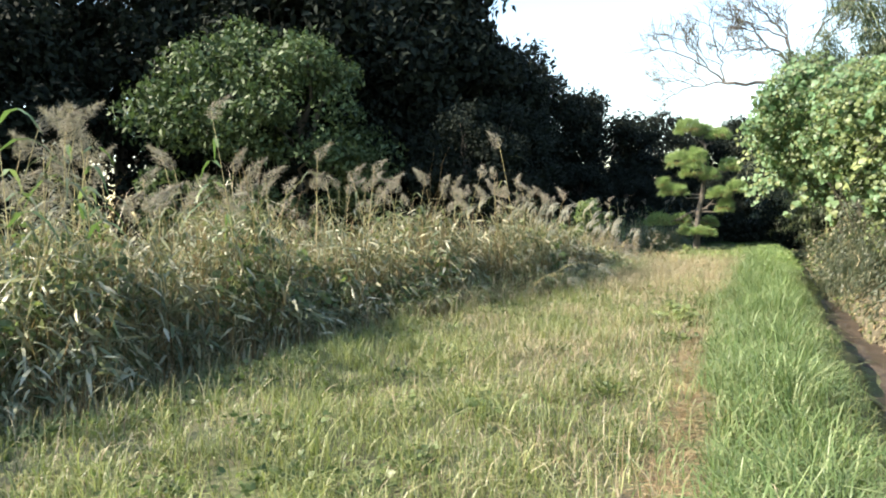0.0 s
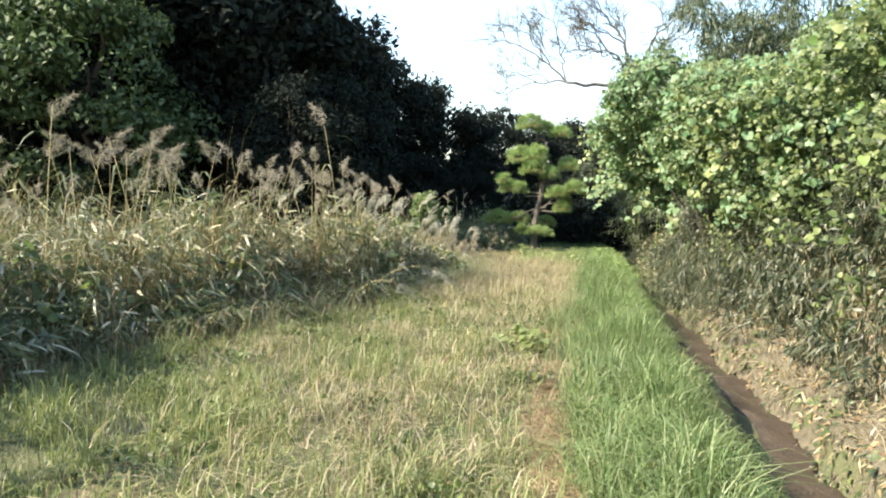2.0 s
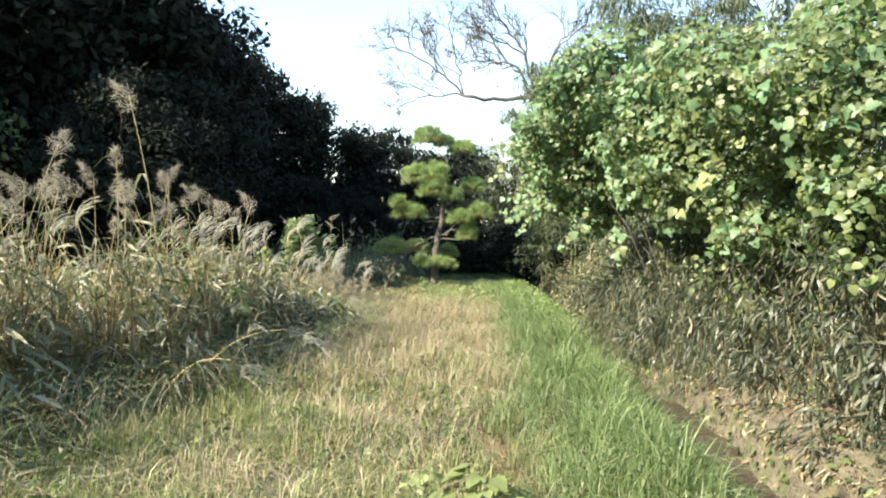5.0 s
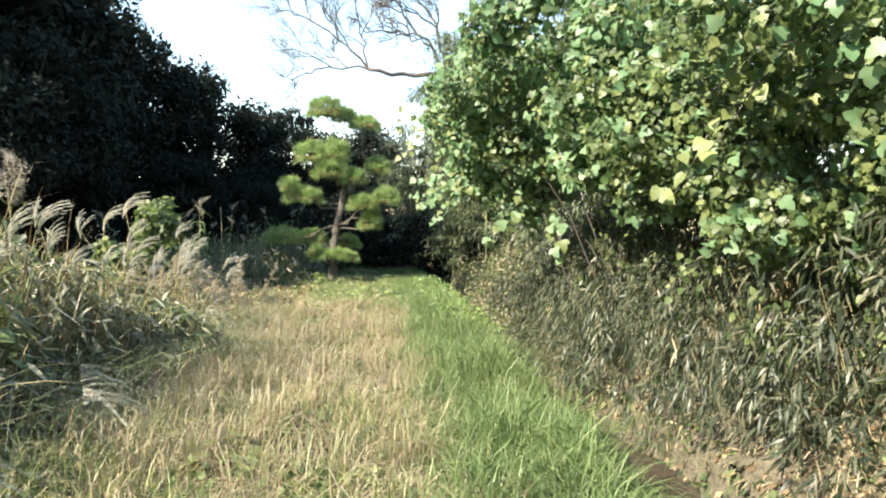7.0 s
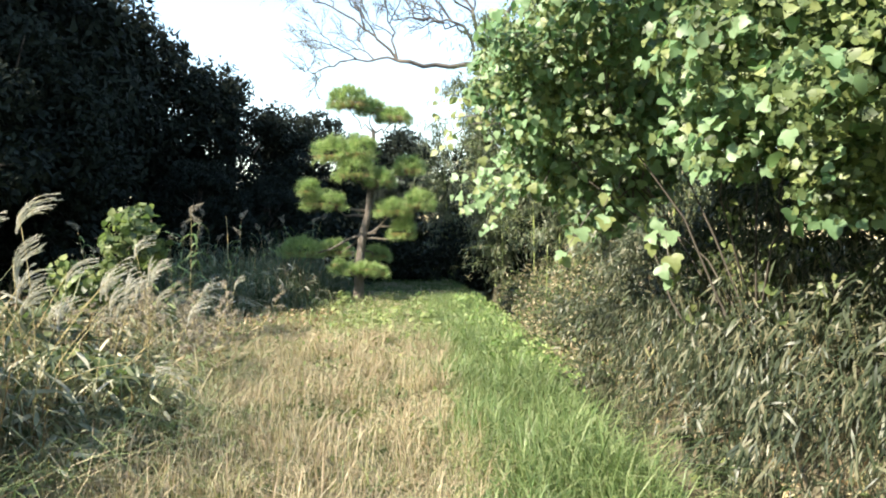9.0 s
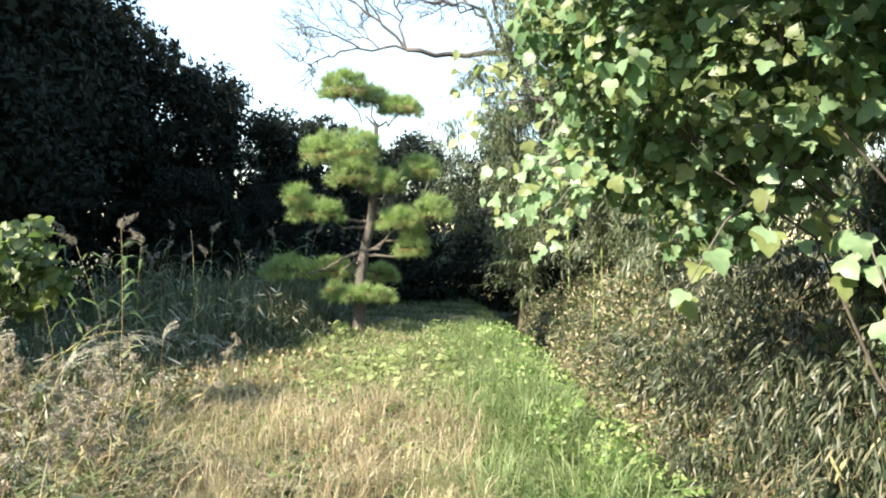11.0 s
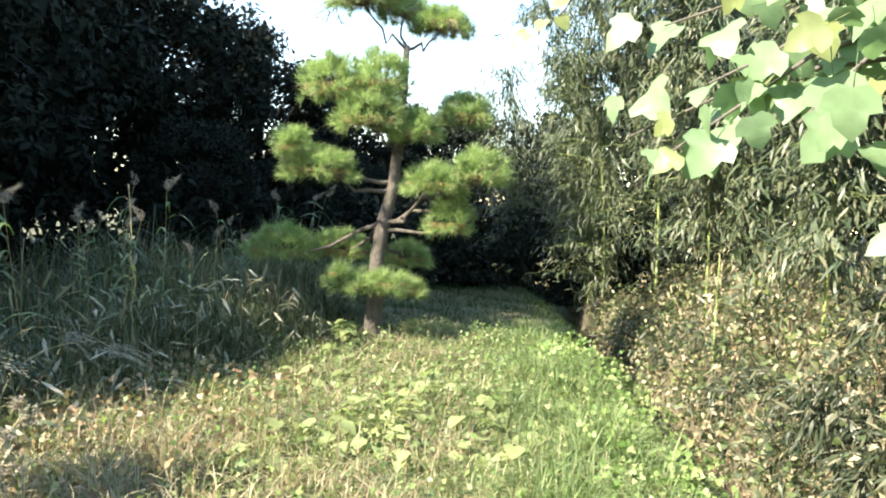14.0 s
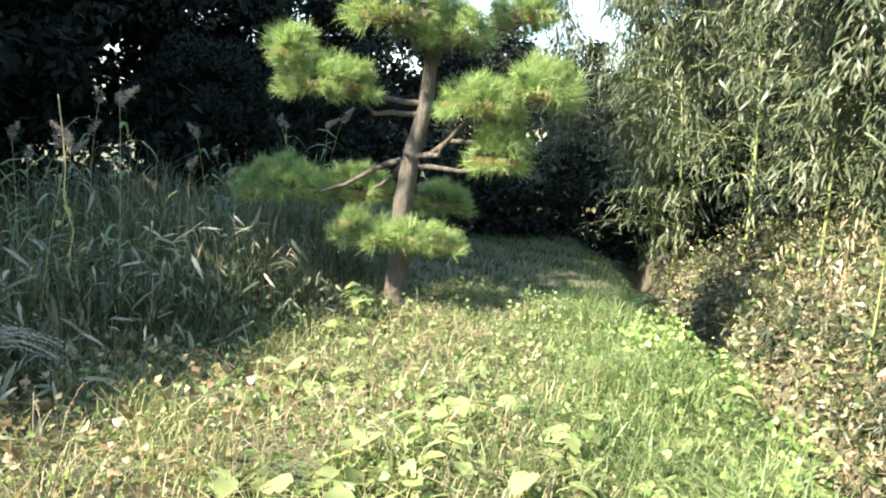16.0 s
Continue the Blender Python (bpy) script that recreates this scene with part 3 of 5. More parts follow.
def hedge():
    # broad-leaved, vine-hung shrubs whose crowns lean over the ditch
    rows = [
        (2.5, 3.3, [(-1.2, 0.2, 1.9, 1.0, 0.9, 0.8), (0.2, 0.3, 2.6, 1.1, 0.9, 0.8), (1.2, 0.0, 1.6, 0.9, 0.8, 0.7)], 8000),
        (5.6, 3.1, [(-1.1, 0.0, 1.8, 1.0, 0.9, 0.8), (0.0, 0.1, 2.6, 1.1, 1.0, 0.8), (1.2, 0.0, 1.8, 0.9, 0.9, 0.8), (0.4, 0.9, 3.3, 1.1, 0.9, 0.7)], 11000),
        (8.8, 2.7, [(-0.9, 0.0, 1.9, 0.9, 0.8, 0.7), (0.3, 0.3, 2.9, 1.1, 0.9, 0.8), (1.2, 0.4, 2.0, 0.9, 0.8, 0.7), (0.2, 0.9, 3.6, 1.0, 0.9, 0.7)], 11000),
        (12.0, 2.6, [(-1.0, 0.0, 2.3, 0.9, 0.9, 0.7), (0.0, -0.3, 3.0, 1.1, 0.9, 0.7), (1.3, -0.6, 2.4, 1.0, 0.9, 0.8), (0.5, 0.8, 3.7, 1.1, 0.9, 0.7), (0.3, -0.2, 1.5, 0.7, 0.5, 0.4)], 12000),
        (15.6, 2.2, [(-1.5, -0.1, 2.7, 1.1, 1.0, 0.8), (-0.3, -0.3, 2.9, 1.0, 0.9, 0.6), (0.7, -0.9, 2.9, 1.1, 1.0, 0.8), (0.0, 0.3, 3.5, 1.2, 1.0, 0.7), (1.6, -0.9, 2.3, 0.9, 0.9, 0.7), (1.3, -1.75, 2.8, 0.7, 0.55, 0.5), (0.2, -1.65, 3.2, 0.8, 0.6, 0.5), (2.0, -1.6, 3.3, 0.7, 0.6, 0.5), (-1.2, -1.2, 3.4, 0.8, 0.7, 0.6)], 12000),
    ]
    rows += [(7.0, 4.8, [(-0.8, -0.2, 2.1, 1.2, 0.8, 0.8), (0.9, -0.2, 2.1, 1.2, 0.8, 0.8), (-1.2, 0, 3.3, 1.3, 1.0, 0.9), (0.6, 0, 3.6, 1.3, 1.0, 0.9)], 5000), (10.4, 4.6, [(-0.8, -0.2, 2.1, 1.2, 0.8, 0.8), (0.9, -0.2, 2.1, 1.2, 0.8, 0.8), (-1.0, 0, 3.4, 1.3, 1.0, 0.9), (0.8, 0, 3.0, 1.3, 1.0, 1.0)], 5000),
             (13.8, 4.4, [(-0.8, -0.2, 2.1, 1.2, 0.8, 0.8), (0.9, -0.2, 2.1, 1.2, 0.8, 0.8), (-1.0, 0, 3.2, 1.3, 1.0, 1.0), (0.9, 0, 3.4, 1.3, 1.0, 0.9)], 5000), (3.4, 4.9, [(-0.8, -0.2, 2.1, 1.2, 0.8, 0.8), (0.9, -0.2, 2.1, 1.2, 0.8, 0.8), (-1.0, 0, 3.2, 1.3, 1.0, 0.9), (0.9, 0, 3.2, 1.3, 1.0, 0.9)], 4000)]
    rows += [(s, n, [(-0.8, 0.0, 1.95, 1.0, 0.7, 0.7), (0.8, 0.0, 1.95, 1.0, 0.7, 0.7)], 3500) for s, n in ((8.7, 4.5), (12.1, 4.3), (15.4, 4.0))]
    for s, n, clumps, count in rows:
        shrub(s, n, clumps, LEAF, VINE, int(count * 1.75), (0.036, 0.085), "shrub hung with broad green vine leaves above the ditch",
              extra=(LOBED, PALE, int(count * (0.6 if s > 14 else 0.16)), (0.06, 0.115)) if n < 2.65 else (HEART, HERB, count // 22, (0.05, 0.1)))
    # dwarf bamboo below, in tufts that droop over the edge of the bank
    so = Soup()
    rise = [0.12, 0.42, 0.75, 1.1, 1.5, 1.9]
    ms = np.repeat(np.arange(1.0, 21.0, 0.36), 6)
    mn = np.tile([1.72, 1.95, 2.2, 2.5, 2.75, 3.0], len(ms) // 6) + rng.normal(0, 0.13, len(ms))
    mz = np.tile(rise, len(ms) // 6)
    ms = ms + rng.normal(0, 0.2, len(ms))
    mn = mn + np.interp(ms, [1, 5, 8, 11, 13, 15], [0.5, 0.42, 0.25, 0.1, 0.0, -0.08])
    mz = height(ms, mn) + mz * np.interp(ms, [1, 6, 16, 18.5, 21], [0.8, 0.9, 0.9, 0.65, 0.5]) + rng.normal(0, 0.14, len(ms))
    mr = rng.uniform(0.2, 0.44, len(ms))
    some = rng.random(len(ms)) < 0.86
    ms, mn, mz, mr = ms[some], mn[some], mz[some], mr[some]
    es = rng.uniform(14.5, 25, 40)
    en = rng.uniform(1.75, 2.2, 40)
    ms, mn, mr, mz = np.append(ms, es), np.append(mn, en), np.append(mr, rng.uniform(0.16, 0.3, 40)), np.append(mz, height(es, en) + 0.1)
    who = np.repeat(np.arange(len(ms)), 42)
    d = ball(len(who))
    tips = np.column_stack([place(ms, mn), mz])[who] + d * mr[who][:, None] * [1, 1, 0.85] * rng.uniform(0.55, 1.12, (len(who), 1))
    low = tips[:, 2] > -0.2
    tips, d = tips[low], d[low]
    for j in range(6):
        ax = ball(len(tips)) * 0.75 + d * 0.55 + np.append(-ACROSS * 0.15, -0.8)
        stamp(so, NARROW, tips + rng.normal(0, 0.02, tips.shape), ax, d * 0.5 + ball(len(tips)) * 0.6 + [-0.25, 0, 0.4], rng.uniform(0.065, 0.145, len(tips)), 0, rng.uniform(0.8, 1.35, len(tips)))
    s, n = scatter(2300, -1, 27, 1.5, 4.4)
    keep = rng.random(len(s)) < (0.8 + 0.3 * patchy(s, n, 0.9, 4.0)) * np.interp(n, [1.5, 1.75, 2.3], [0.55, 1.0, 1.0]) * np.interp(s, [0, 5, 7.5, 17.5, 18.5, 27], [0.3, 0.3, 1, 1, 0.6, 0.6])
    keep &= ((s < 18.5) | (n > 2.4)) & ((s > 7) | (n > 2.05)) & ((s > 12.5) | (n > 1.8))
    s, n = s[keep], n[keep]
    z0 = height(s, n)
    h = rng.uniform(0.3, 1.25, len(s)) * np.interp(n, [1.5, 2.4, 4], [0.55, 1.05, 1.5]) * np.interp(s, [17.5, 18.5], [1.0, 0.6])
    lean = ball(len(s)) * 0.3 + np.append(-ACROSS * 0.25, 0.0)
    foot = np.column_stack([place(s, n), z0])
    dead = rng.random(len(s)) < np.where(s > 18, 0.45, 0.05)
    for j in range(17):
        u = rng.uniform(0.1, 1.05, len(s))
        p = foot + np.column_stack([lean[:, :2] * (u * h)[:, None], u * h]) + rng.normal(0, 0.05, foot.shape)
        ax = ball(len(s)) * [1, 1, 0.5] + np.append(-ACROSS * 0.45, -1.2)
        nr = ball(len(s)) * 0.6 + [-0.3, 0.1, 1.0]
        sz, wd = rng.uniform(0.07, 0.17, len(s)), rng.uniform(0.7, 1.3, len(s))
        for pick, mat in ((~dead, 0), (dead, 2)):
            stamp(so, NARROW, p[pick], ax[pick], nr[pick], sz[pick], mat, wd[pick])
    # long drooping leaves at the very rim
    ds, dn = scatter(800, 11.5, 19, 1.5, 1.95)
    dz = height(ds, dn) + rng.uniform(0.15, 0.75, len(ds)) * np.interp(dn, [1.5, 1.95], [0.6, 1.0])
    top = np.column_stack([place(ds, dn), dz])
    for j in range(9):
        p = top + rng.normal(0, 0.09, top.shape) + np.append(-ACROSS * 0.06, 0.0)
        stamp(so, NARROW, p, ball(len(p)) * [0.7, 0.7, 0.4] + np.append(-ACROSS * 0.5, -1.0), ball(len(p)) * 0.5 + np.append(-ACROSS * 0.6, 0.6), rng.uniform(0.08, 0.19, len(p)), 0, rng.uniform(0.45, 0.8, len(p)))
    tip = foot + np.column_stack([lean[:, :2] * h[:, None], h])
    stamp(so, SPIKE, foot - [0, 0, 0.02], tip - foot, ball(len(s)), np.linalg.norm(tip - foot, axis=1), 1, wide=0.008 / np.maximum(h, 0.2))
    cs, cn = scatter(42, 8, 18, 1.75, 2.5)
    cz = height(cs, cn) + rng.uniform(0.2, 1.6, 42)
    vines = Soup()
    leaf_mass(vines, HEART, np.column_stack([place(cs, cn), cz]), np.column_stack([rng.uniform(0.12, 0.28, 42)] * 3), 1300, (0.04, 0.08))
    stuff("bank_climbers", vines, VINE, "green broad-leaved climbers trailing over the dwarf bamboo", "weeds")
    # withered tangle on the bank towards the pine
    ts, tn = scatter(260, 19.0, 28, 1.46, 3.2)
    tn = tn - wander(ts, tn)
    tangle = Soup()
    tc = np.column_stack([place(ts, tn), height(ts, tn) + rng.uniform(0.0, 0.55, 260) * np.interp(tn, [1.6, 2.6], [0.3, 1.0])])
    hs = rng.uniform(17.5, 28, 120)
    hn = np.full(120, 1.5) - wander(hs, np.full(120, 1.5))
    tc = np.concatenate([tc, np.column_stack([place(hs, hn), rng.uniform(-0.45, 0.05, 120)])])
    who = np.repeat(np.arange(380), 60)
    p = tc[who] + ball(len(who)) * rng.uniform(0.05, 0.34, (len(who), 1))
    for i, (lf, sz) in enumerate(((NARROW, 0.17), (OVAL, 0.09), (NARROW, 0.13), (LEAF, 0.07))):
        q = np.arange(len(p)) % 4 == i
        k = int(q.sum())
        stamp(tangle, lf, p[q], ball(k) + [0, 0, -0.5], ball(k) * 0.9 + [-0.2, 0, 0.4], rng.uniform(sz * 0.5, sz, k), i)
    stuff("withered_tangle", tangle, [SASA, DRY, BAMBOO, VINE], "tangle of withered leaves and bamboo on the bank", "litter")
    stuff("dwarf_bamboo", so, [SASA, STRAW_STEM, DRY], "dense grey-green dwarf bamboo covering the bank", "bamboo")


def leafy_branch(name, root, twigs, leaf, mats, per, size, label):
    """A branch of which every leaf can be told apart. twigs: ends in metres from the root."""
    ob = new(name)
    ob.location = root
    kinds = []
    for i in range(5):
        so = Soup()
        stamp(so, leaf, np.zeros((1, 3)), np.array([[0, 1.0, 0]]), np.array([[0, 0, 1.0]]), np.array([1.0]), wide=np.array([0.85 + 0.08 * i]))
        v = so.v[0]
        v[:, 2] += 0.12 * np.sin(v[:, 0] * 5 + i) * np.abs(v[:, 0]) - 0.05 * i * v[:, 1] ** 2
        tube(so, [(0, -0.6, 0.1), (0, -0.3, 0.06), (0, 0, 0)], [0.012] * 3, 3)
        kinds.append(so.mesh("leaf", [mats[i % len(mats)]], True))
    for end in twigs:
        wood = Soup()
        line = arc((0, 0, 0), end, 0.12, 0.04, 7)
        tube(wood, line, np.linspace(0.012, 0.003, 7), 5)
        tw = part("twig", wood, TWIG, ob)
        for k in range(per):
            u = 1 - 0.8 * (k / per) ** 1.2
            p = np.array([np.interp(u, np.linspace(0, 1, 7), line[:, j]) for j in range(3)]) + rng.normal(0, 0.07, 3)
            d = unit(ball(1)[0] * [1, 1, 0.3] + np.array([-0.4, 0.0, -0.75]))
            nr = unit(ball(1)[0] * 0.45 + np.array([-0.55, -0.3, 0.5]))
            m = Matrix(frames_of(d[None], nr[None])[0].tolist()).to_4x4()
            lf = new("leaf", kinds[int(rng.integers(5))])
            lf.parent = tw
            lf.matrix_basis = Matrix.Translation(p.tolist()) @ m @ Matrix.Scale(float(rng.uniform(*size)), 4)
    return tagged(ob, label, "branch")


def branches():
    # over the ditch beside the track
    leafy_branch("overhanging_branch", (8.35, 15.45, 2.05), [(-0.8, 0.7, -0.26), (-0.78, 0.43, -0.15), (-0.86, 0.1, -0.29), (-0.85, -0.06, -0.15), (-0.77, -0.16, -0.06), (-1.03, -0.24, -0.54), (-0.88, -0.34, -0.39), (-0.67, 0.73, 0.08), (-0.79, 0.31, 0.04), (-0.86, 0.45, -0.32), (-0.98, -0.37, -0.27), (-0.3, -0.6, 0.2), (-0.5, -0.3, 0.5), (-0.4, -0.2, 0.3), (-0.6, 0.2, 0.38), (-0.2, -0.5, 0.05), (-0.3, 0.4, 0.45), (-0.5, -0.55, -0.1)],
                 LOBED, [PALE, PALE, PALE, VINE, PALE], 16, (0.06, 0.115), "overhanging branch with large pale green lobed leaves")
    leafy_branch("overhanging_branch", (8.5, 14.2, 2.0), [(-0.75, -0.3, -0.3), (-0.5, 0.3, 0.1), (-0.6, -0.7, 0.2), (-0.85, 0.1, -0.7), (-0.2, -0.5, -0.6), (-0.4, -0.8, -0.9)],
                 LOBED, [PALE, VINE, PALE, PALE, VINE], 10, (0.09, 0.15), "overhanging branch with pale green lobed leaves")
    # vine with round leaves that hangs from the shrubs
    leafy_branch("hanging_vine", (7.3, 10.0, 2.9), [(-0.8, 0.0, -0.4), (-0.7, 0.5, -0.2), (-0.5, -0.5, -0.7), (-0.8, 0.2, -0.9), (-0.9, -0.4, 0.0), (-0.3, 0.9, -0.6), (-0.8, -0.9, 0.1), (-0.55, 0.7, -1.2)],
                 HEART, [VINE, HERB, VINE, HERB, HERB], 11, (0.07, 0.13), "hanging vine with round yellow-green leaves")
    leafy_branch("hanging_vine", (8.9, 17.3, 3.0), [(-0.5, 0.3, 0.3), (-0.8, 0.6, 0.0), (-0.4, 0.9, -0.3), (-0.9, 0.1, 0.35)],
                 HEART, [HERB, VINE, HERB, VINE, VINE], 10, (0.08, 0.13), "hanging vine with round yellow-green leaves")
    for s, n, tall, thick, text in ((18.7, 4.9, 6.2, 0.026, "tall upright green bamboo pole behind the shrubs"), (22.75, 1.9, 1.3, 0.009, "thin green bamboo pole on the bank")):
        so = Soup()
        x, y = place(s, n)
        line = [(0, 0, tall * k / 10) for k in range(11)]
        tube(so, line, np.linspace(thick, thick * 0.6, 11), 8)
        for k in range(1, 10):
            tube(so, [(0, 0, tall * k / 10 - 0.006), (0, 0, tall * k / 10 + 0.006)], [thick * (1.25 - 0.05 * k)] * 2, 8)
        ob = part("bamboo_pole", so, CULM, smooth=True)
        ob.location = (x, y, float(height(s, n)) - 0.05)
        tagged(ob, text, "pole")


# ---- the bamboo grove ----
def bamboo_plant(tall, leaves_count):
    ob = new("bamboo")
    culm, fol = Soup(), Soup()
    bend = -ACROSS * rng.uniform(0.5, 1.4) + ALONG * rng.normal(0, 0.5)
    u = np.linspace(0, 1, 12)
    line = np.column_stack([bend[0] * u ** 2.5, bend[1] * u ** 2.5, tall * (u - 0.08 * u ** 3)])
    tube(culm, line, np.linspace(0.022, 0.004, 12), 6)
    for i in range(1, 11):
        tube(culm, [line[i] - [0, 0, 0.01], line[i] + [0, 0, 0.01]], [0.026 - 0.0018 * i] * 2, 6)
    for _ in range(leaves_count // 30):
        k = rng.uniform(0.1, 1.0) ** 0.85
        a = np.array([np.interp(k, u, line[:, j]) for j in range(3)])
        d = ball(1)[0] * [1, 1, 0.3] + [-0.35, 0.1, 0.15]
        tip = a + d * rng.uniform(0.4, 1.0) + [0, 0, -0.15]
        br = arc(a, tip, 0.1, 0.02, 5)
        tube(culm, br, np.linspace(0.005, 0.0015, 5), 3)
        m = 30
        w = rng.uniform(0.25, 1.05, m)
        p = np.column_stack([np.interp(w, np.linspace(0, 1, 5), br[:, j]) for j in range(3)]) + rng.normal(0, 0.09, (m, 3))
        stamp(fol, NARROW, p, ball(m) * 0.6 + d * 0.4 + [0, 0, -0.55], ball(m) * 0.5 + [-0.3, 0.1, 0.9], rng.uniform(0.12, 0.24, m))
    part("culm", culm, CULM, ob)
    part("foliage", fol, BAMBOO, ob)
    return tagged(ob, "tall green bamboo with drooping narrow leaves", "bamboo", "bamboo grove")


def grove():
    kinds = [bamboo_plant(h, c) for h, c in ((6.4, 3900), (5.4, 3700), (7.2, 4200), (3.6, 3300))]
    spots = []
    for s in np.arange(18.6, 33, 1.2):
        for n in (2.9, 4.2):
            spots.append((s + rng.normal(0, 0.3), n + rng.normal(0, 0.3) + np.interp(s, [18, 20, 23, 26, 30], [0.5, 1.0, 0.6, -0.3, -1.8])))
    spots += [(6.5, 5.6), (8.2, 5.2), (9.8, 5.6), (11.4, 5.0), (13.0, 5.4), (14.8, 4.8), (16.4, 4.6), (17.6, 4.4), (19.5, 5.6), (21.5, 5.8), (17.2, 3.3)]
    for i, (s, n) in enumerate(spots):
        x, y = place(s, n)
        m = pose(x, y, float(height(s, n)) - 0.02, 0, 0, rng.uniform(-35, 35))
        if i < len(kinds):
            kinds[i].matrix_basis = m
        else:
            copy_thing(kinds[int(rng.integers(len(kinds)))], m)


# ---- the clipped pine ----
PINE = np.array([8.85, 22.4, 0.0])
P_RIGHT, P_AWAY = np.array([0.94, -0.34, 0]), np.array([0.34, 0.94, 0])


def in_pine(r, a, up):
    return P_RIGHT * r + P_AWAY * a + np.array([0, 0, up])


def pine():
    ob = new("garden_pine")
    ob.location = PINE
    trunk = Soup()
    line = [in_pine(*p) for p in ((0, 0, -0.1), (0, 0, 0.12), (0.0, 0, 0.5), (0.02, 0, 1.0), (0.07, 0, 1.42), (0.17, 0.02, 1.85), (0.2, 0.02, 2.3), (0.25, 0, 3.0), (0.26, 0, 3.55))]
    tube(trunk, line, [0.15, 0.115, 0.1, 0.088, 0.085, 0.07, 0.06, 0.048, 0.036], 12)
    part("trunk", trunk, PINE_BARK, ob, "rough grey-brown pine trunk", smooth=True)
    # pads: right, away, up, half width, half depth, half height, where its limb leaves the trunk, brightness of shape
    pads = [
        ((-0.25, -0.1, 4.12), (0.52, 0.45, 0.26), 3.5), ((0.68, 0.1, 3.88), (0.44, 0.4, 0.17), 3.5), ((0.2, 0.2, 4.05), (0.35, 0.3, 0.18), 3.5),
        ((-0.58, -0.15, 3.05), (0.42, 0.45, 0.3), 2.5), ((-0.02, -0.25, 3.12), (0.38, 0.35, 0.3), 2.7), ((-0.12, -0.35, 2.68), (0.46, 0.38, 0.26), 2.4), ((0.42, -0.25, 2.55), (0.34, 0.32, 0.2), 2.3),
        ((-1.05, 0.0, 2.32), (0.25, 0.3, 0.18), 1.9), ((-0.72, 0.05, 2.08), (0.5, 0.4, 0.2), 1.8),
        ((0.66, -0.35, 1.95), (0.42, 0.4, 0.17), 1.4), ((1.18, -0.3, 2.1), (0.38, 0.4, 0.22), 1.4), ((0.85, -0.3, 1.52), (0.28, 0.3, 0.25), 1.35),
        ((-1.2, 0.5, 1.08), (0.5, 0.45, 0.22), 1.4), ((-0.5, 0.7, 1.08), (0.5, 0.4, 0.19), 1.4), ((0.4, 0.8, 1.0), (0.35, 0.35, 0.16), 1.3),
        ((0.02, -0.15, 0.74), (0.55, 0.4, 0.11), 0.6), ((0.45, -0.1, 0.66), (0.2, 0.25, 0.09), 0.6), ((-0.42, -0.15, 0.82), (0.18, 0.2, 0.1), 0.6),
        ((1.05, 0.3, 2.85), (0.38, 0.4, 0.22), 2.5),
    ]
    for (r, a, up), (w, dpt, hh), leave in pads:
        hh = hh * (0.85 if up < 1 else 1.08)
        limb, nd, tw = Soup(), Soup(), Soup()
        start = np.array([np.interp(leave, [p[2] for p in line], [p[j] for p in line]) for j in range(3)])
        end = in_pine(r, a, up - hh * 0.55)
        path = arc(start, end, -0.06, 0.05, 7)
        tube(limb, path, np.linspace(0.03 if leave < 3 else 0.022, 0.01, 7), 7)
        tufts = int(165 * (w * dpt / 0.2 + hh))
        q = ball(tufts)
        q[:, 2] = np.where(q[:, 2] < -0.45, -q[:, 2], q[:, 2])
        lump = 0.82 + 0.2 * np.sin(q[:, 0] * 5 + r * 7) * np.cos(q[:, 1] * 6 + up * 3) + rng.uniform(-0.22, 0.12, tufts)
        rim = np.hypot(q[:, 0], q[:, 1])
        c = in_pine(r, a, up) + (q[:, :1] * P_RIGHT * w + q[:, 1:2] * P_AWAY * dpt + q[:, 2:] * np.array([0, 0, hh])) * lump[:, None]
        c[:, 2] -= 0.1 * rim ** 3
        out = q[:, :1] * P_RIGHT + q[:, 1:2] * P_AWAY + np.column_stack([np.zeros((tufts, 2)), q[:, 2] * 0.9 + 0.3])
        out = unit(out + rng.normal(0, 0.25, (tufts, 3)))
        for k in range(0, tufts, 4):
            tube(tw, arc(end, c[k], 0.03, 0.03, 4), [0.007, 0.005, 0.004, 0.003], 4)
        per = 34
        base = np.repeat(c, per, 0) - np.repeat(out, per, 0) * rng.uniform(0.0, 0.06, (tufts * per, 1))
        ax = unit(np.repeat(out, per, 0) * 0.9 + ball(tufts * per) * 0.8 + [0, 0, -0.12])
        ln = rng.uniform(0.09, 0.165, tufts * per)
        stamp(nd, SPIKE, base, ax, ball(tufts * per), ln, wide=0.0062 / ln * rng.uniform(0.8, 1.3, len(ln)))
        # old needles hanging below
        m = tufts * 5
        b2 = in_pine(r, a, up) + (ball(m) * [1, 1, 0]) @ np.stack([P_RIGHT * w, P_AWAY * dpt, np.zeros(3)]) * rng.uniform(0.3, 0.95, (m, 1)) + [0, 0, -hh * 0.25]
        stamp(nd, SPIKE, b2, ball(m) * 0.6 + [0, 0, -0.8], ball(m), rng.uniform(0.08, 0.15, m), 1, wide=np.full(m, 0.045))
        lo = part("limb", limb, PINE_BARK, ob, smooth=True)
        part("needles", nd, [NEEDLE, NEEDLE_BROWN], lo, "clipped cushion of green pine needles")
        tagged(part("twig", tw, DARK_BARK, lo), kind="stuff")
    tagged(ob, "clipped garden pine with cushion-shaped needle pads on the bank", "pine tree")


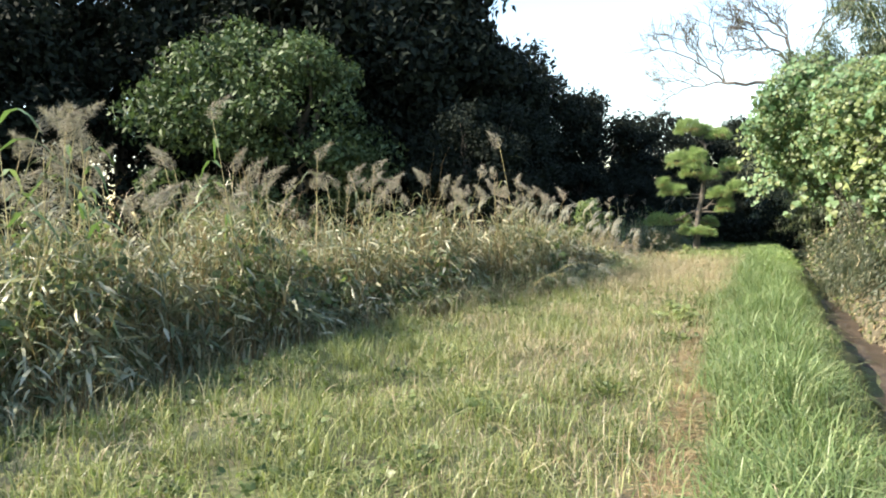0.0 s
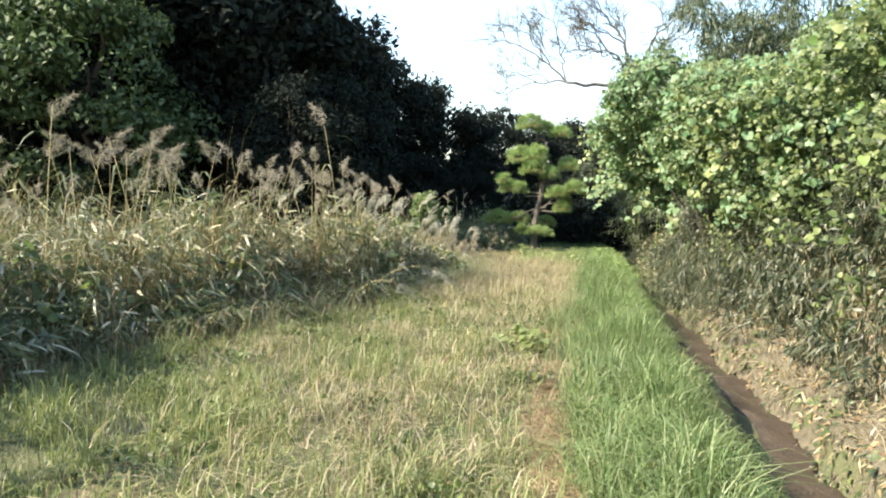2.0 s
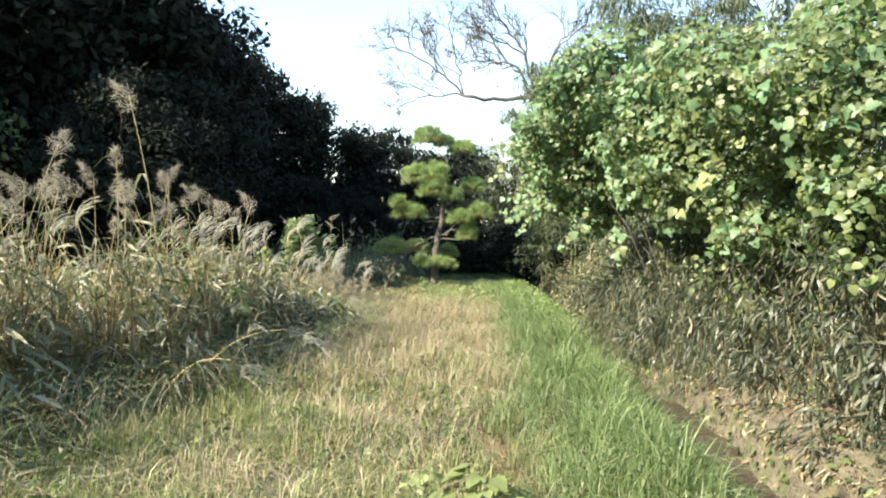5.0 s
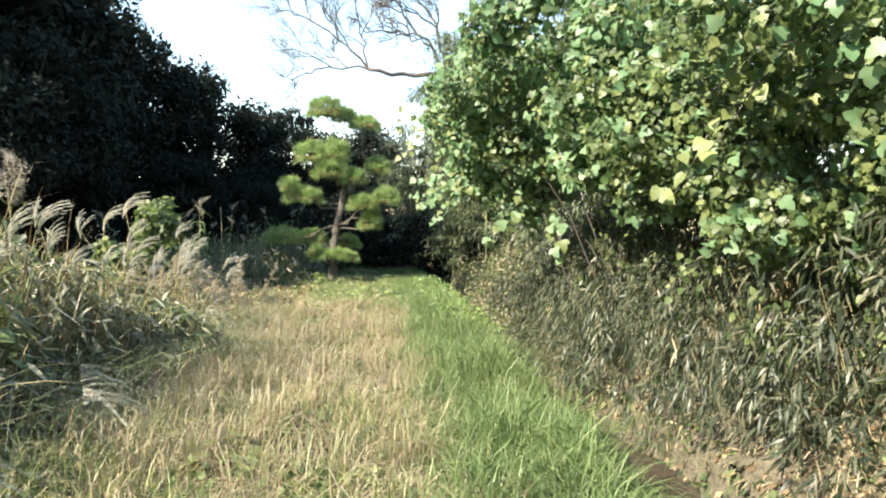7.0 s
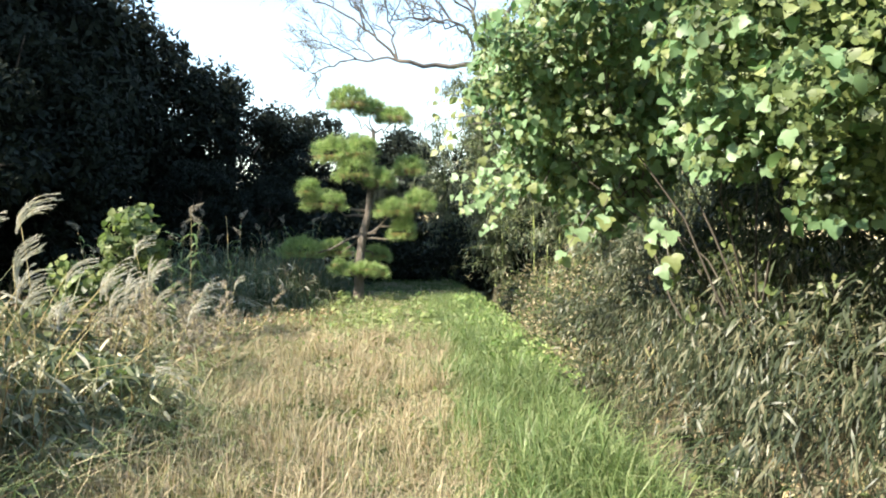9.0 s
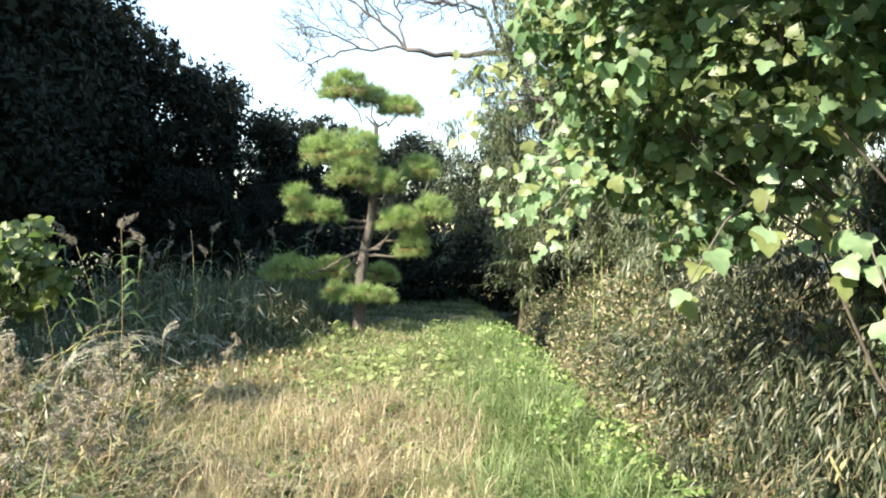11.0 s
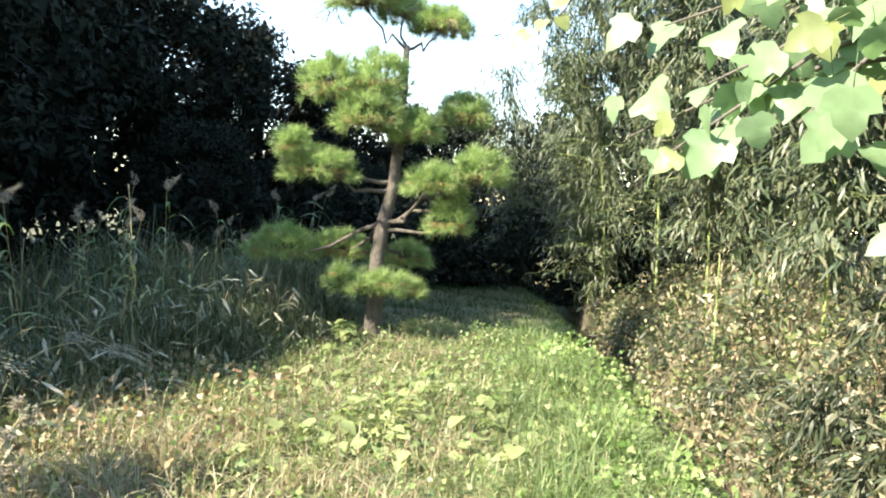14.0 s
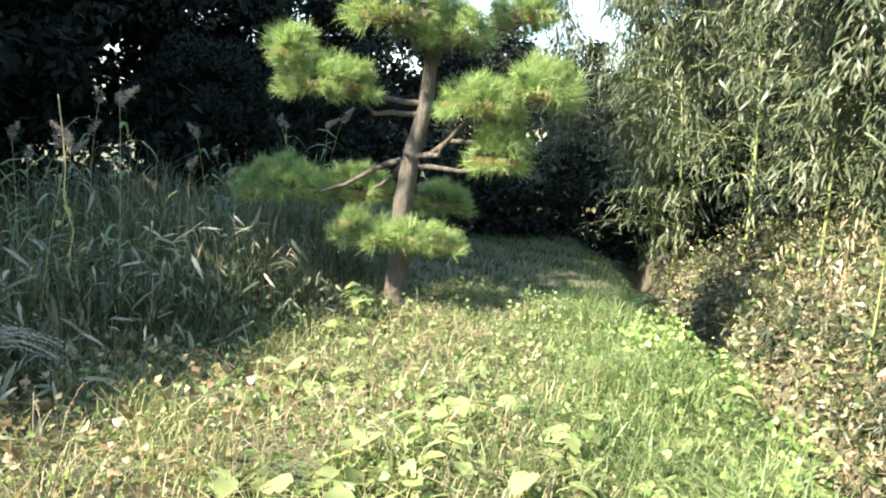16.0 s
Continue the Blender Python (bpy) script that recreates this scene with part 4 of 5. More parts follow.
# ---- reeds on the other side ----
def reed_plant(kind, tall, arch=0.0):
    ob = new("silver_grass" if kind == "silver" else "reed")
    stem, lv, pl = Soup(), Soup(), Soup()
    bend = rng.normal(0, 0.22 if kind == "silver" else 0.12, 2) * tall
    u = np.linspace(0, 1, 8)
    line = np.column_stack([bend[0] * u ** 2, bend[1] * u ** 2, tall * u])
    if arch:
        line = np.column_stack([arch * u ** 1.25, -0.1 * u, tall * (1.9 * u - 1.15 * u ** 2)])
    tube(stem, line, np.linspace(0.006, 0.0025, 8), 4)
    broad = kind == "broad"
    kind = "reed" if broad else kind
    k = 9 if kind == "reed" else 6
    at = np.linspace(0.25, 0.86, k) if kind == "reed" else np.linspace(0.05, 0.5, k)
    for a in at:
        p = np.array([np.interp(a, u, line[:, j]) for j in range(3)])
        th, ln = rng.uniform(0, 2 * math.pi), rng.uniform(0.3, 0.55) * (1.5 if broad else 1 if kind == "reed" else 1.6)
        d = np.array([math.cos(th), math.sin(th), 0])
        w = np.array([-math.sin(th), math.cos(th), 0])
        tt = np.linspace(0, 1, 5)[:, None]
        c = p + d * ln * tt * 0.85 + np.array([0, 0, 1.0]) * ln * (0.75 * tt - 1.0 * tt ** 2)
        wd = np.array([0.5, 1, 0.9, 0.55, 0.02])[:, None] * (0.024 if broad else 0.013 if kind == "reed" else 0.007)
        v = np.stack([c - w * wd, c + w * wd], 1).reshape(-1, 3)
        f = [(2 * i, 2 * i + 1, 2 * i + 3) for i in range(4)] + [(2 * i, 2 * i + 3, 2 * i + 2) for i in range(4)]
        lv.add(v, f)
    tip = line[-1]
    th = rng.uniform(0, 2 * math.pi)
    lean = np.array([math.cos(th), math.sin(th), 0.0])
    if kind == "reed":
        m = 330
        t = rng.uniform(0, 1, m)
        spread = 0.075 * np.sin(np.clip(t * 1.05 + 0.12, 0, 1) * math.pi)
        p = tip + np.column_stack([np.zeros((m, 2)), -0.1 + 0.27 * t - 0.06 * t ** 2]) + lean * (0.2 * t ** 1.6)[:, None] + ball(m) * spread[:, None] * [1, 1, 0.5]
        stamp(pl, SPIKE, p, ball(m) * 0.6 + lean * 0.5 + [0, 0, 0.1], ball(m), rng.uniform(0.03, 0.075, m), wide=np.full(m, 0.085))
    else:
        for r in range(9):
            th2 = 0.2 + rng.normal(0, 0.5)
            d = np.array([math.cos(th2), math.sin(th2), 0])
            ln = rng.uniform(0.18, 0.33)
            tt = np.linspace(0, 1, 16)[:, None]
            c = tip + np.array([0, 0, -0.12 + 0.012 * r]) + d * ln * ((0.9 if arch else 0.2) * tt + 0.45 * tt ** 2) + np.array([0, 0, 1.0]) * ln * ((0.2 if arch else 1.0) * tt - (0.8 if arch else 0.35) * tt ** 2.2)
            q = np.repeat(c, 4, 0) + rng.normal(0, 0.0025, (64, 3))
            stamp(pl, SPIKE, q, ball(64) * 0.35 + np.repeat(np.gradient(c, axis=0), 4, 0) * 55, ball(64), rng.uniform(0.02, 0.042, 64), wide=np.full(64, 0.14))
    part("stem", stem, STRAW_STEM, ob)
    tagged(part("foliage", lv, LUSH if broad else REED, ob), kind="stuff")
    part("plume", pl, PLUME if kind == "reed" else SILVER, ob, "feathery buff plume" if kind == "reed" else "silvery fan of seed plumes")
    return tagged(ob, "tall common reed with a feathery buff plume" if kind == "reed" else "silver grass with arching silvery plumes", "reed", "reed bed" if kind == "reed" else "silver grass")


def mass_top(s, n):
    """How high the thicket of the reed bed stands."""
    inside = reed_edge(s) - n
    top = np.interp(s, [-4, 4, 7, 9, 12, 15, 17, 19, 22, 24, 30], [1.45, 1.45, 1.42, 1.32, 1.2, 1.05, 0.5, 0.35, 0.6, 0.95, 1.1])
    top = top * (1 + 0.24 * patchy(s, n, 1.3, 7.0) + 0.1 * patchy(s, n, 3.7, 3.0))
    return top * np.interp(inside, [-0.2, 0.15, 0.9, 4], [0.12, 0.42, 0.92, 1.05])


def reed_bed():
    # the tangled mass: stalks, arching blades, broad leaves of climbers
    s = rng.uniform(-3, 29, 50000)
    n = reed_edge(s) + 0.25 - rng.exponential(2.2, len(s))
    keep = (n > -13) & ((s < 17.3) | (rng.random(len(s)) < np.interp(s, [19, 22], [0.35, 0.9])))
    s, n = s[keep], n[keep]
    top = mass_top(s, n) * rng.uniform(0.5, 1.3, len(s)) * (1 + 0.35 * (rng.random(len(s)) < 0.08))
    so = Soup()
    near = rng.random(len(s)) < np.where(s > 17.3, 0.1, 0.58)
    blades(so, place(s[near], n[near]), height(s[near], n[near]), top[near], rng.uniform(0.006, 0.014, int(near.sum())), rng.uniform(0.05, 0.5, int(near.sum())), 1)
    far = ~near & (s < 18.5)
    deep = ~near & ~far
    blades(so, place(s[deep], n[deep]), height(s[deep], n[deep]), top[deep], rng.uniform(0.008, 0.018, int(deep.sum())), rng.uniform(0.1, 0.8, int(deep.sum())), 2, 1.2)
    blades(so, place(s[far], n[far]), height(s[far], n[far]), top[far], rng.uniform(0.008, 0.018, int(far.sum())), rng.uniform(0.1, 0.8, int(far.sum())), 0, 1.2)
    s2 = rng.uniform(-3, 24, 52000)
    n2 = reed_edge(s2) + 0.1 - rng.exponential(1.8, len(s2))
    thin = (s2 < 17.3) | (rng.random(len(s2)) < 0.25)
    s2, n2 = s2[thin], n2[thin]
    t2 = mass_top(s2, n2)
    u = rng.uniform(0.25, 1.12, len(s2))
    p = np.column_stack([place(s2, n2), height(s2, n2) + t2 * u])
    stamp(so, NARROW, p, ball(len(p)) * [1, 1, 0.6] + [0, 0, -0.35], ball(len(p)) * 0.6 + [-0.2, 0.1, 0.8], rng.uniform(0.08, 0.28, len(p)), 0)
    stuff("reed_thicket", so, [REED, REED_DRY, GREEN_REED], "dense tangle of green and withered reeds and weeds", "reeds")
    so = Soup()
    s3 = rng.uniform(-2, 16, 9000)
    n3 = reed_edge(s3) - 0.15 - rng.exponential(0.9, len(s3))
    pick = patchy(s3, n3, 0.8, 2.0) > -0.1
    s3, n3 = s3[pick], n3[pick]
    p = np.column_stack([place(s3, n3), height(s3, n3) + mass_top(s3, n3) * rng.uniform(0.35, 1.05, len(s3))])
    stamp(so, HEART, p, ball(len(p)) * [1, 1, 0.3] + [0, 0, -0.4], ball(len(p)) * 0.5 + [0.1, -0.5, 0.7], rng.uniform(0.05, 0.12, len(p)))
    stuff("climbing_weeds", so, VINE, "green broad-leaved climbers over the reeds", "weeds")
    # single reeds that stand out
    kinds = [reed_plant("reed", h) for h in (1.75, 1.95, 2.1, 1.85, 2.25)]
    silver = [reed_plant("silver", h) for h in (1.35, 1.5, 1.65, 1.45)]
    used = set()

    def put(ob, s, n, turn, scale=1.0, tilt=7.0):
        x, y = place(s, n)
        m = pose(x, y, float(height(s, n)) - 0.02, rng.normal(0, 1) * tilt, rng.normal(0, 1) * tilt, turn)
        if ob.name in used:
            c = copy_thing(ob, m)
        else:
            used.add(ob.name)
            ob.matrix_basis, c = m, ob
        c.scale = (scale,) * 3

    for i in range(180):
        s = rng.uniform(-1.5, 13.5)
        n = float(reed_edge(s)) - 0.35 - rng.exponential(1.3)
        put(kinds[i % 5], s, n, rng.uniform(0, 360), float(np.interp(s, [0, 10, 14], [1.05, 1.0, 0.85])) * rng.uniform(0.85, 1.12))
    for i in range(56):
        s = rng.uniform(11.0, 16.6)
        n = float(reed_edge(s)) - 0.3 - rng.exponential(0.8)
        put(silver[i % 4], s, n, rng.uniform(-70, 50), float(np.interp(s, [11, 15, 18.5], [1.05, 0.85, 0.7])) * rng.uniform(0.75, 1.1))
    for x, y, k, sc in ((1.78, 13.3, 1, 1.5),  (-2.2, 7.0, 4, 0.95), (-3.3, 6.6, 3, 1.1), (0.2, 14.2, 4, 1.1)):
        put(kinds[k], x * ALONG[0] + y * ALONG[1], x * ACROSS[0] + y * ACROSS[1], 40 * k, sc, 0.0)
    leafy = [reed_plant("broad", 2.55), reed_plant("broad", 2.75)]
    for i, (x, y) in enumerate(((-2.56, 6.0), (-3.0, 5.3), (-3.1, 6.6), (-1.9, 7.6), (-3.6, 5.6))):
        put(leafy[i % 2], x * ALONG[0] + y * ALONG[1], x * ACROSS[0] + y * ACROSS[1], 70 * i, 1.0)
    for x, y, k, sc in ((2.6, 15.9, 2, 1.0), (4.75, 19.9, 3, 0.55), (4.5, 19.2, 2, 0.6), (5.3, 17.6, 1, 0.6), (2.4, 12.4, 3, 0.5), (2.2, 12.0, 0, 0.5), (1.8, 11.7, 1, 0.5)):
        put(silver[k], x * ALONG[0] + y * ALONG[1], x * ACROSS[0] + y * ACROSS[1], 30 * k - 60, sc)
    bowed = [reed_plant("silver", 0.75, 1.0), reed_plant("silver", 0.6, 0.85), reed_plant("silver", 0.7, 0.7)]
    for i, (x, y, turn) in enumerate(((1.95, 11.6, -5), (2.15, 12.1, 10), (1.7, 11.3, -20), (4.35, 19.9, -15), (4.1, 19.5, 5), (4.3, 18.9, 0), (3.2, 14.3, 10), (5.2, 20.6, 0), (5.0, 21.2, -10))):
        put(bowed[i % 3], x * ALONG[0] + y * ALONG[1], x * ACROSS[0] + y * ACROSS[1], turn, 1.0)
    for i in range(30):
        s = rng.uniform(19.5, 27)
        n = float(reed_edge(s)) - 0.6 - rng.exponential(1.2)
        put(leafy[i % 2], s, n, rng.uniform(0, 360), rng.uniform(0.45, 0.75))


def weed_plant(name, x, y, count, size, tall, leaf, mat, label, spread=0.9):
    ob = new(name)
    s, n = x * ALONG[0] + y * ALONG[1], x * ACROSS[0] + y * ACROSS[1]
    ob.location = (x, y, float(height(s, n)))
    so = Soup()
    stamp(so, leaf, np.zeros((1, 3)), np.array([[0, 1.0, 0]]), np.array([[0, 0, 1.0]]), np.array([1.0]))
    me = so.mesh("leaf", [mat], True)
    for k in range(count):
        th, out = k * 2.4 + rng.normal(0, 0.2), rng.uniform(0.2, 1.0)
        d = np.array([math.cos(th), math.sin(th), 0])
        p = d * out * size * spread + [0, 0, tall * rng.uniform(0.35, 1.0) * (1.1 - 0.5 * out)]
        st = Soup()
        tube(st, arc((0, 0, -0.01), p, 0.02, 0.005, 4), [0.003, 0.003, 0.0025, 0.002], 4)
        stalk = part("stalk", st, CULM, ob)
        lf = new("leaf", me)
        lf.parent = stalk
        m = Matrix(frames_of((d + [0, 0, -0.15])[None], (ball(1)[0] * 0.3 + [0, 0, 1.0])[None])[0].tolist()).to_4x4()
        lf.matrix_basis = Matrix.Translation(p.tolist()) @ m @ Matrix.Scale(float(size * rng.uniform(0.6, 1.1)), 4)
    return tagged(ob, label, "weed")


def weeds():
    weed_plant("leafy_weed", 3.2, 8.25, 60, 0.1, 0.4, HEART, VINE, "bushy green weed with round leaves in the dry grass", 2.2)
    weed_plant("leafy_weed", 3.05, 8.75, 8, 0.12, 0.16, HEART, HERB, "low green weed with round leaves beside the track")
    weed_plant("leafy_weed", 3.71, 11.3, 6, 0.17, 0.16, HEART, HERB, "small weed with broad pale leaves in dry grass")
    weed_plant("leafy_weed", 3.42, 12.0, 4, 0.2, 0.18, HEART, YELLOWING, "small weed with yellowing broad leaves in dry grass")
    weed_plant("leafy_weed", 8.42, 22.05, 26, 0.13, 0.3, LOBED, HERB, "bright green weed at the foot of the pine")
    weed_plant("leafy_weed", 9.5, 18.4, 18, 0.14, 0.2, HEART, HERB, "broad-leaved green weed at the edge of the ditch")
    weed_plant("leafy_weed", 9.9, 19.6, 14, 0.12, 0.18, HEART, HERB, "broad-leaved green weed at the edge of the ditch")
    vines = [weed_plant("creeping_vine", x, y, 8, size, 0.17, HEART, mat, text, 1.3)
             for x, y, size, mat, text in ((8.1, 19.2, 0.12, HERB, "creeping vine with broad pale leaves on the grass"), (8.3, 19.6, 0.15, HERB, "creeping vine with large broad pale leaves on the grass"),
                                           (8.0, 20.3, 0.1, VINE, "creeping vine with broad green leaves on the grass"))]
    for k in range(30):
        s, n = rng.uniform(19.9, 22.8), rng.uniform(-2.4, 0.8)
        x, y = place(s, n)
        copy_thing(vines[k % 3], pose(x, y, float(height(s, n)), rng.normal(0, 8), rng.normal(0, 8), rng.uniform(0, 360)))
    # withered stalk with a few yellow leaves
    ob = new("withered_stalk")
    ob.location = (6.23, 22.0, -0.05)
    so = Soup()
    tube(so, arc((0, 0, 0), (-0.12, 0.03, 1.75), 0, 0.02, 8), np.linspace(0.012, 0.004, 8), 6)
    part("stem", so, STRAW_STEM, ob)
    for k in range(9):
        so = Soup()
        p = np.array([[-0.05 + rng.normal(0, 0.06), rng.normal(0, 0.06), 0.62 + 0.3 * (k % 3) * 0.5 + rng.uniform(0, 0.1)]])
        stamp(so, OVAL, p, ball(1) + [0, 0, -0.3], ball(1) * 0.4 + [0, 0, 1], np.array([rng.uniform(0.07, 0.12)]))
        part("leaf", so, YELLOWING, ob, "yellow leaf")
    tagged(ob, "withered tan stalk with a few yellow leaves", "weed")
    # climber on the reeds beside the track
    shrub(18.27, -4.05, [(0.0, 0.0, 1.25, 0.45, 0.4, 0.4), (-0.3, -0.3, 0.8, 0.4, 0.4, 0.3)], HEART, VINE, 900, (0.06, 0.11), "climber with bright green leaves over dead reeds", "climber", "leafy_climber")


def fluffy_weed(tall):
    """A withered weed: a stem, side sprays and a fluff of seeds on each."""
    ob = new("withered_weed")
    so = Soup()
    bend = rng.normal(0, 0.12, 2)
    line = arc((0, 0, -0.02), (bend[0], bend[1], tall), 0, 0.02, 8)
    tube(so, line, np.linspace(0.005, 0.002, 8), 5)
    part("stem", so, STRAW_STEM, ob)
    for k in range(9):
        u = 0.5 + 0.5 * k / 8
        a = np.array([np.interp(u, np.linspace(0, 1, 8), line[:, j]) for j in range(3)])
        d = np.array([math.cos(k * 2.4), math.sin(k * 2.4), 0.55])
        tip = a + d * rng.uniform(0.08, 0.2) * (1.25 - u)
        spray, head = Soup(), Soup()
        tube(spray, arc(a, tip, 0.015, 0.004, 5), [0.002] * 5, 4)
        m = 90
        p = a + (tip - a) * rng.uniform(0.3, 1.1, (m, 1)) + ball(m) * rng.uniform(0.004, 0.03, (m, 1))
        stamp(head, SPIKE, p, ball(m), ball(m), rng.uniform(0.012, 0.028, m), wide=np.full(m, 0.35))
        sp = part("spray", spray, STRAW_STEM, ob)
        part("seed_head", head, PLUME, sp, "fluffy buff seed head")
    leaves = Soup()
    m = 16
    u = rng.uniform(0.08, 0.75, m)
    p = np.column_stack([np.interp(u, np.linspace(0, 1, 8), line[:, j]) for j in range(3)])
    stamp(leaves, NARROW, p, ball(m) * [1, 1, 0.4] + [0, 0, -0.3], ball(m) * 0.5 + [0, 0, 0.8], rng.uniform(0.06, 0.13, m))
    tagged(part("foliage", leaves, REED_DRY, ob), kind="stuff")
    return tagged(ob, "withered weed with fluffy buff seed heads beside the reeds", "weed", "withered weeds")


def seed_weeds():
    kinds = [fluffy_weed(h) for h in (0.62, 0.78, 0.92)]
    for k in range(34):
        s, n = rng.uniform(15.6, 18.4), rng.uniform(-3.9, -2.55)
        x, y = place(s, n)
        m = pose(x, y, float(height(s, n)), rng.normal(0, 9), rng.normal(0, 9), rng.uniform(0, 360))
        if k < 3:
            kinds[k].matrix_basis = m
        else:
            copy_thing(kinds[k % 3], m)


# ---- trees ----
def broad_tree(tall, wide, clumps, per, size, mat=SHADE_EVERGREEN, name="evergreen_tree", low=0.12):
    ob = new(name)
    tr, fol = Soup(), Soup()
    tube(tr, [(0, 0, -0.2), (0.05, 0, tall * 0.2), (-0.1, 0.1, tall * 0.45), (0.1, 0, tall * 0.75)], [0.32, 0.24, 0.17, 0.06], 8)
    c = ball(clumps)
    c = c * (rng.uniform(0.35, 1.0, (clumps, 1)) ** 0.5)
    c = np.column_stack([c[:, 0] * wide, c[:, 1] * wide, tall * (0.5 + low / 2) + c[:, 2] * tall * (0.46 - low / 2)])
    for k in range(0, clumps, 4):
        tube(tr, arc((0, 0, max(0.5, min(c[k][2] * 0.6, tall * 0.6))), c[k], 0.2, 0.15, 5), np.linspace(0.08, 0.02, 5), 5)
    rad = wide * rng.uniform(0.16, 0.34, clumps)
    which = np.repeat(np.arange(clumps), per)
    d = ball(len(which))
    p = c[which] + d * (rad[which] * rng.uniform(0.5, 1.05, len(which)))[:, None] * [1, 1, 0.75]
    nrm = d * 0.6 + [0, 0, 0.5] + rng.normal(0, 0.4, d.shape)
    stamp(fol, OVAL, p, ball(len(p)) + [0, 0, -0.4], nrm, rng.uniform(size * 0.7, size * 1.3, len(p)))
    part("trunk", tr, DARK_BARK, ob)
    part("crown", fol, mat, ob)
    return tagged(ob, "large dense evergreen tree with light and shade put into its leaf colour", "tree", "dark trees")


def woods():
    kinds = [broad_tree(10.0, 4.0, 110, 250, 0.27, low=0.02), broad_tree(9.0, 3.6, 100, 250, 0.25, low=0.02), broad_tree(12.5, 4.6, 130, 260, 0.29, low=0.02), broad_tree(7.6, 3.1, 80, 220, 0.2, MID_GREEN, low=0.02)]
    # The first six trees are added to shade the ground beyond the pine.
    spots = [(2, -1.5, 28.9, 0.98), (2, -6.0, 28.0, 1.25), (2, -2.5, 27.2, 1.15), (1, 2.2, 24.6, 0.64), (1, 1.2, 21.7, 0.56), (1, 1.0, 26.9, 1.05), (1, -4.5, 26, 0.6), (2, -7, 28, 1.0),  (2, -12, 26.5, 1.05), (0, -16.5, 25, 1.2), (2, -22, 23, 1.0), (0, -24, 15, 1.3), (0, -24, 7, 1.3), (2, -24, -1, 1.0),
             # Added to block light: x 20.5 and 23 behind bamboo; (0, 44) at back.
             (1, 1.6, 31.5, 1.08), (2, -1.5, 36, 1.05), (0, 2.4, 38.5, 1.2), (1, 6.2, 41, 1.15), (1, 10.5, 43, 1.0), (3, -6.5, 22.6, 1.05), (3, -4.0, 21.5, 0.95), (1, -4.8, 23.8, 0.9), (1, -3.5, 26.2, 0.85), (2, 20.5, 27, 0.75), (0, 23, 31, 0.9), (1, 15, 45, 0.9), (0, 20, 46, 0.8), (1, 25, 44, 0.8), (2, 0, 44, 1.0), (2, -5, 38, 1.0),
             (1, 13, 39, 0.45), (1, 18, 37, 0.45), (0, 7.5, 34, 0.42), (1, 10.5, 36.5, 0.42), (0, 22, 38, 0.5), (1, 15.5, 36, 0.4)]
    used = set()
    for k, x, y, sc in spots:
        m = pose(x, y, -0.1, 0, 0, float(rng.uniform(0, 360)))
        if k in used:
            c = copy_thing(kinds[k], m)
        else:
            used.add(k)
            kinds[k].matrix_basis, c = m, kinds[k]
        c.scale = (sc,) * 3
    # undergrowth along the edge of the woods, its shade put into the leaf colour
    so = Soup()
    line = np.array([(-23, -3), (-21, 8), (-20, 17), (-15, 22), (-8, 25), (-1, 26.5), (3, 30), (7, 33), (11, 35.5), (17, 36.5), (27, 36)], float)
    k = np.concatenate([[0], np.cumsum(np.linalg.norm(np.diff(line, axis=0), axis=1))])
    at = rng.uniform(0, k[-1], 30000)
    p = np.column_stack([np.interp(at, k, line[:, 0]), np.interp(at, k, line[:, 1])]) + rng.normal(0, 0.8, (len(at), 2))
    top = 1.7 + 0.5 * np.sin(at * 1.1) + 0.4 * np.sin(at * 2.7)
    p = np.column_stack([p, rng.uniform(-0.2, 1, len(at)) * top])
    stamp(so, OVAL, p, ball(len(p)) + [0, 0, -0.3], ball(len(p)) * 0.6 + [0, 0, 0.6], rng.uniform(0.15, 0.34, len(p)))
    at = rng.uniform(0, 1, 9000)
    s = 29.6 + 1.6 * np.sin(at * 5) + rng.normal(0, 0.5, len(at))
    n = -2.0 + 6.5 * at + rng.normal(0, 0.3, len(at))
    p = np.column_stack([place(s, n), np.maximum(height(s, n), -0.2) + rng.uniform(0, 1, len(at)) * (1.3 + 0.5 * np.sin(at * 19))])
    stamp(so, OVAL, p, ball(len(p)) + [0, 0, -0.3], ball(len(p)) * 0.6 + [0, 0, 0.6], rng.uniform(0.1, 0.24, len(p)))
    stuff("undergrowth", so, SHADE_EVERGREEN, "leafy undergrowth darkened for shade along the edge of the woods", "bushes")


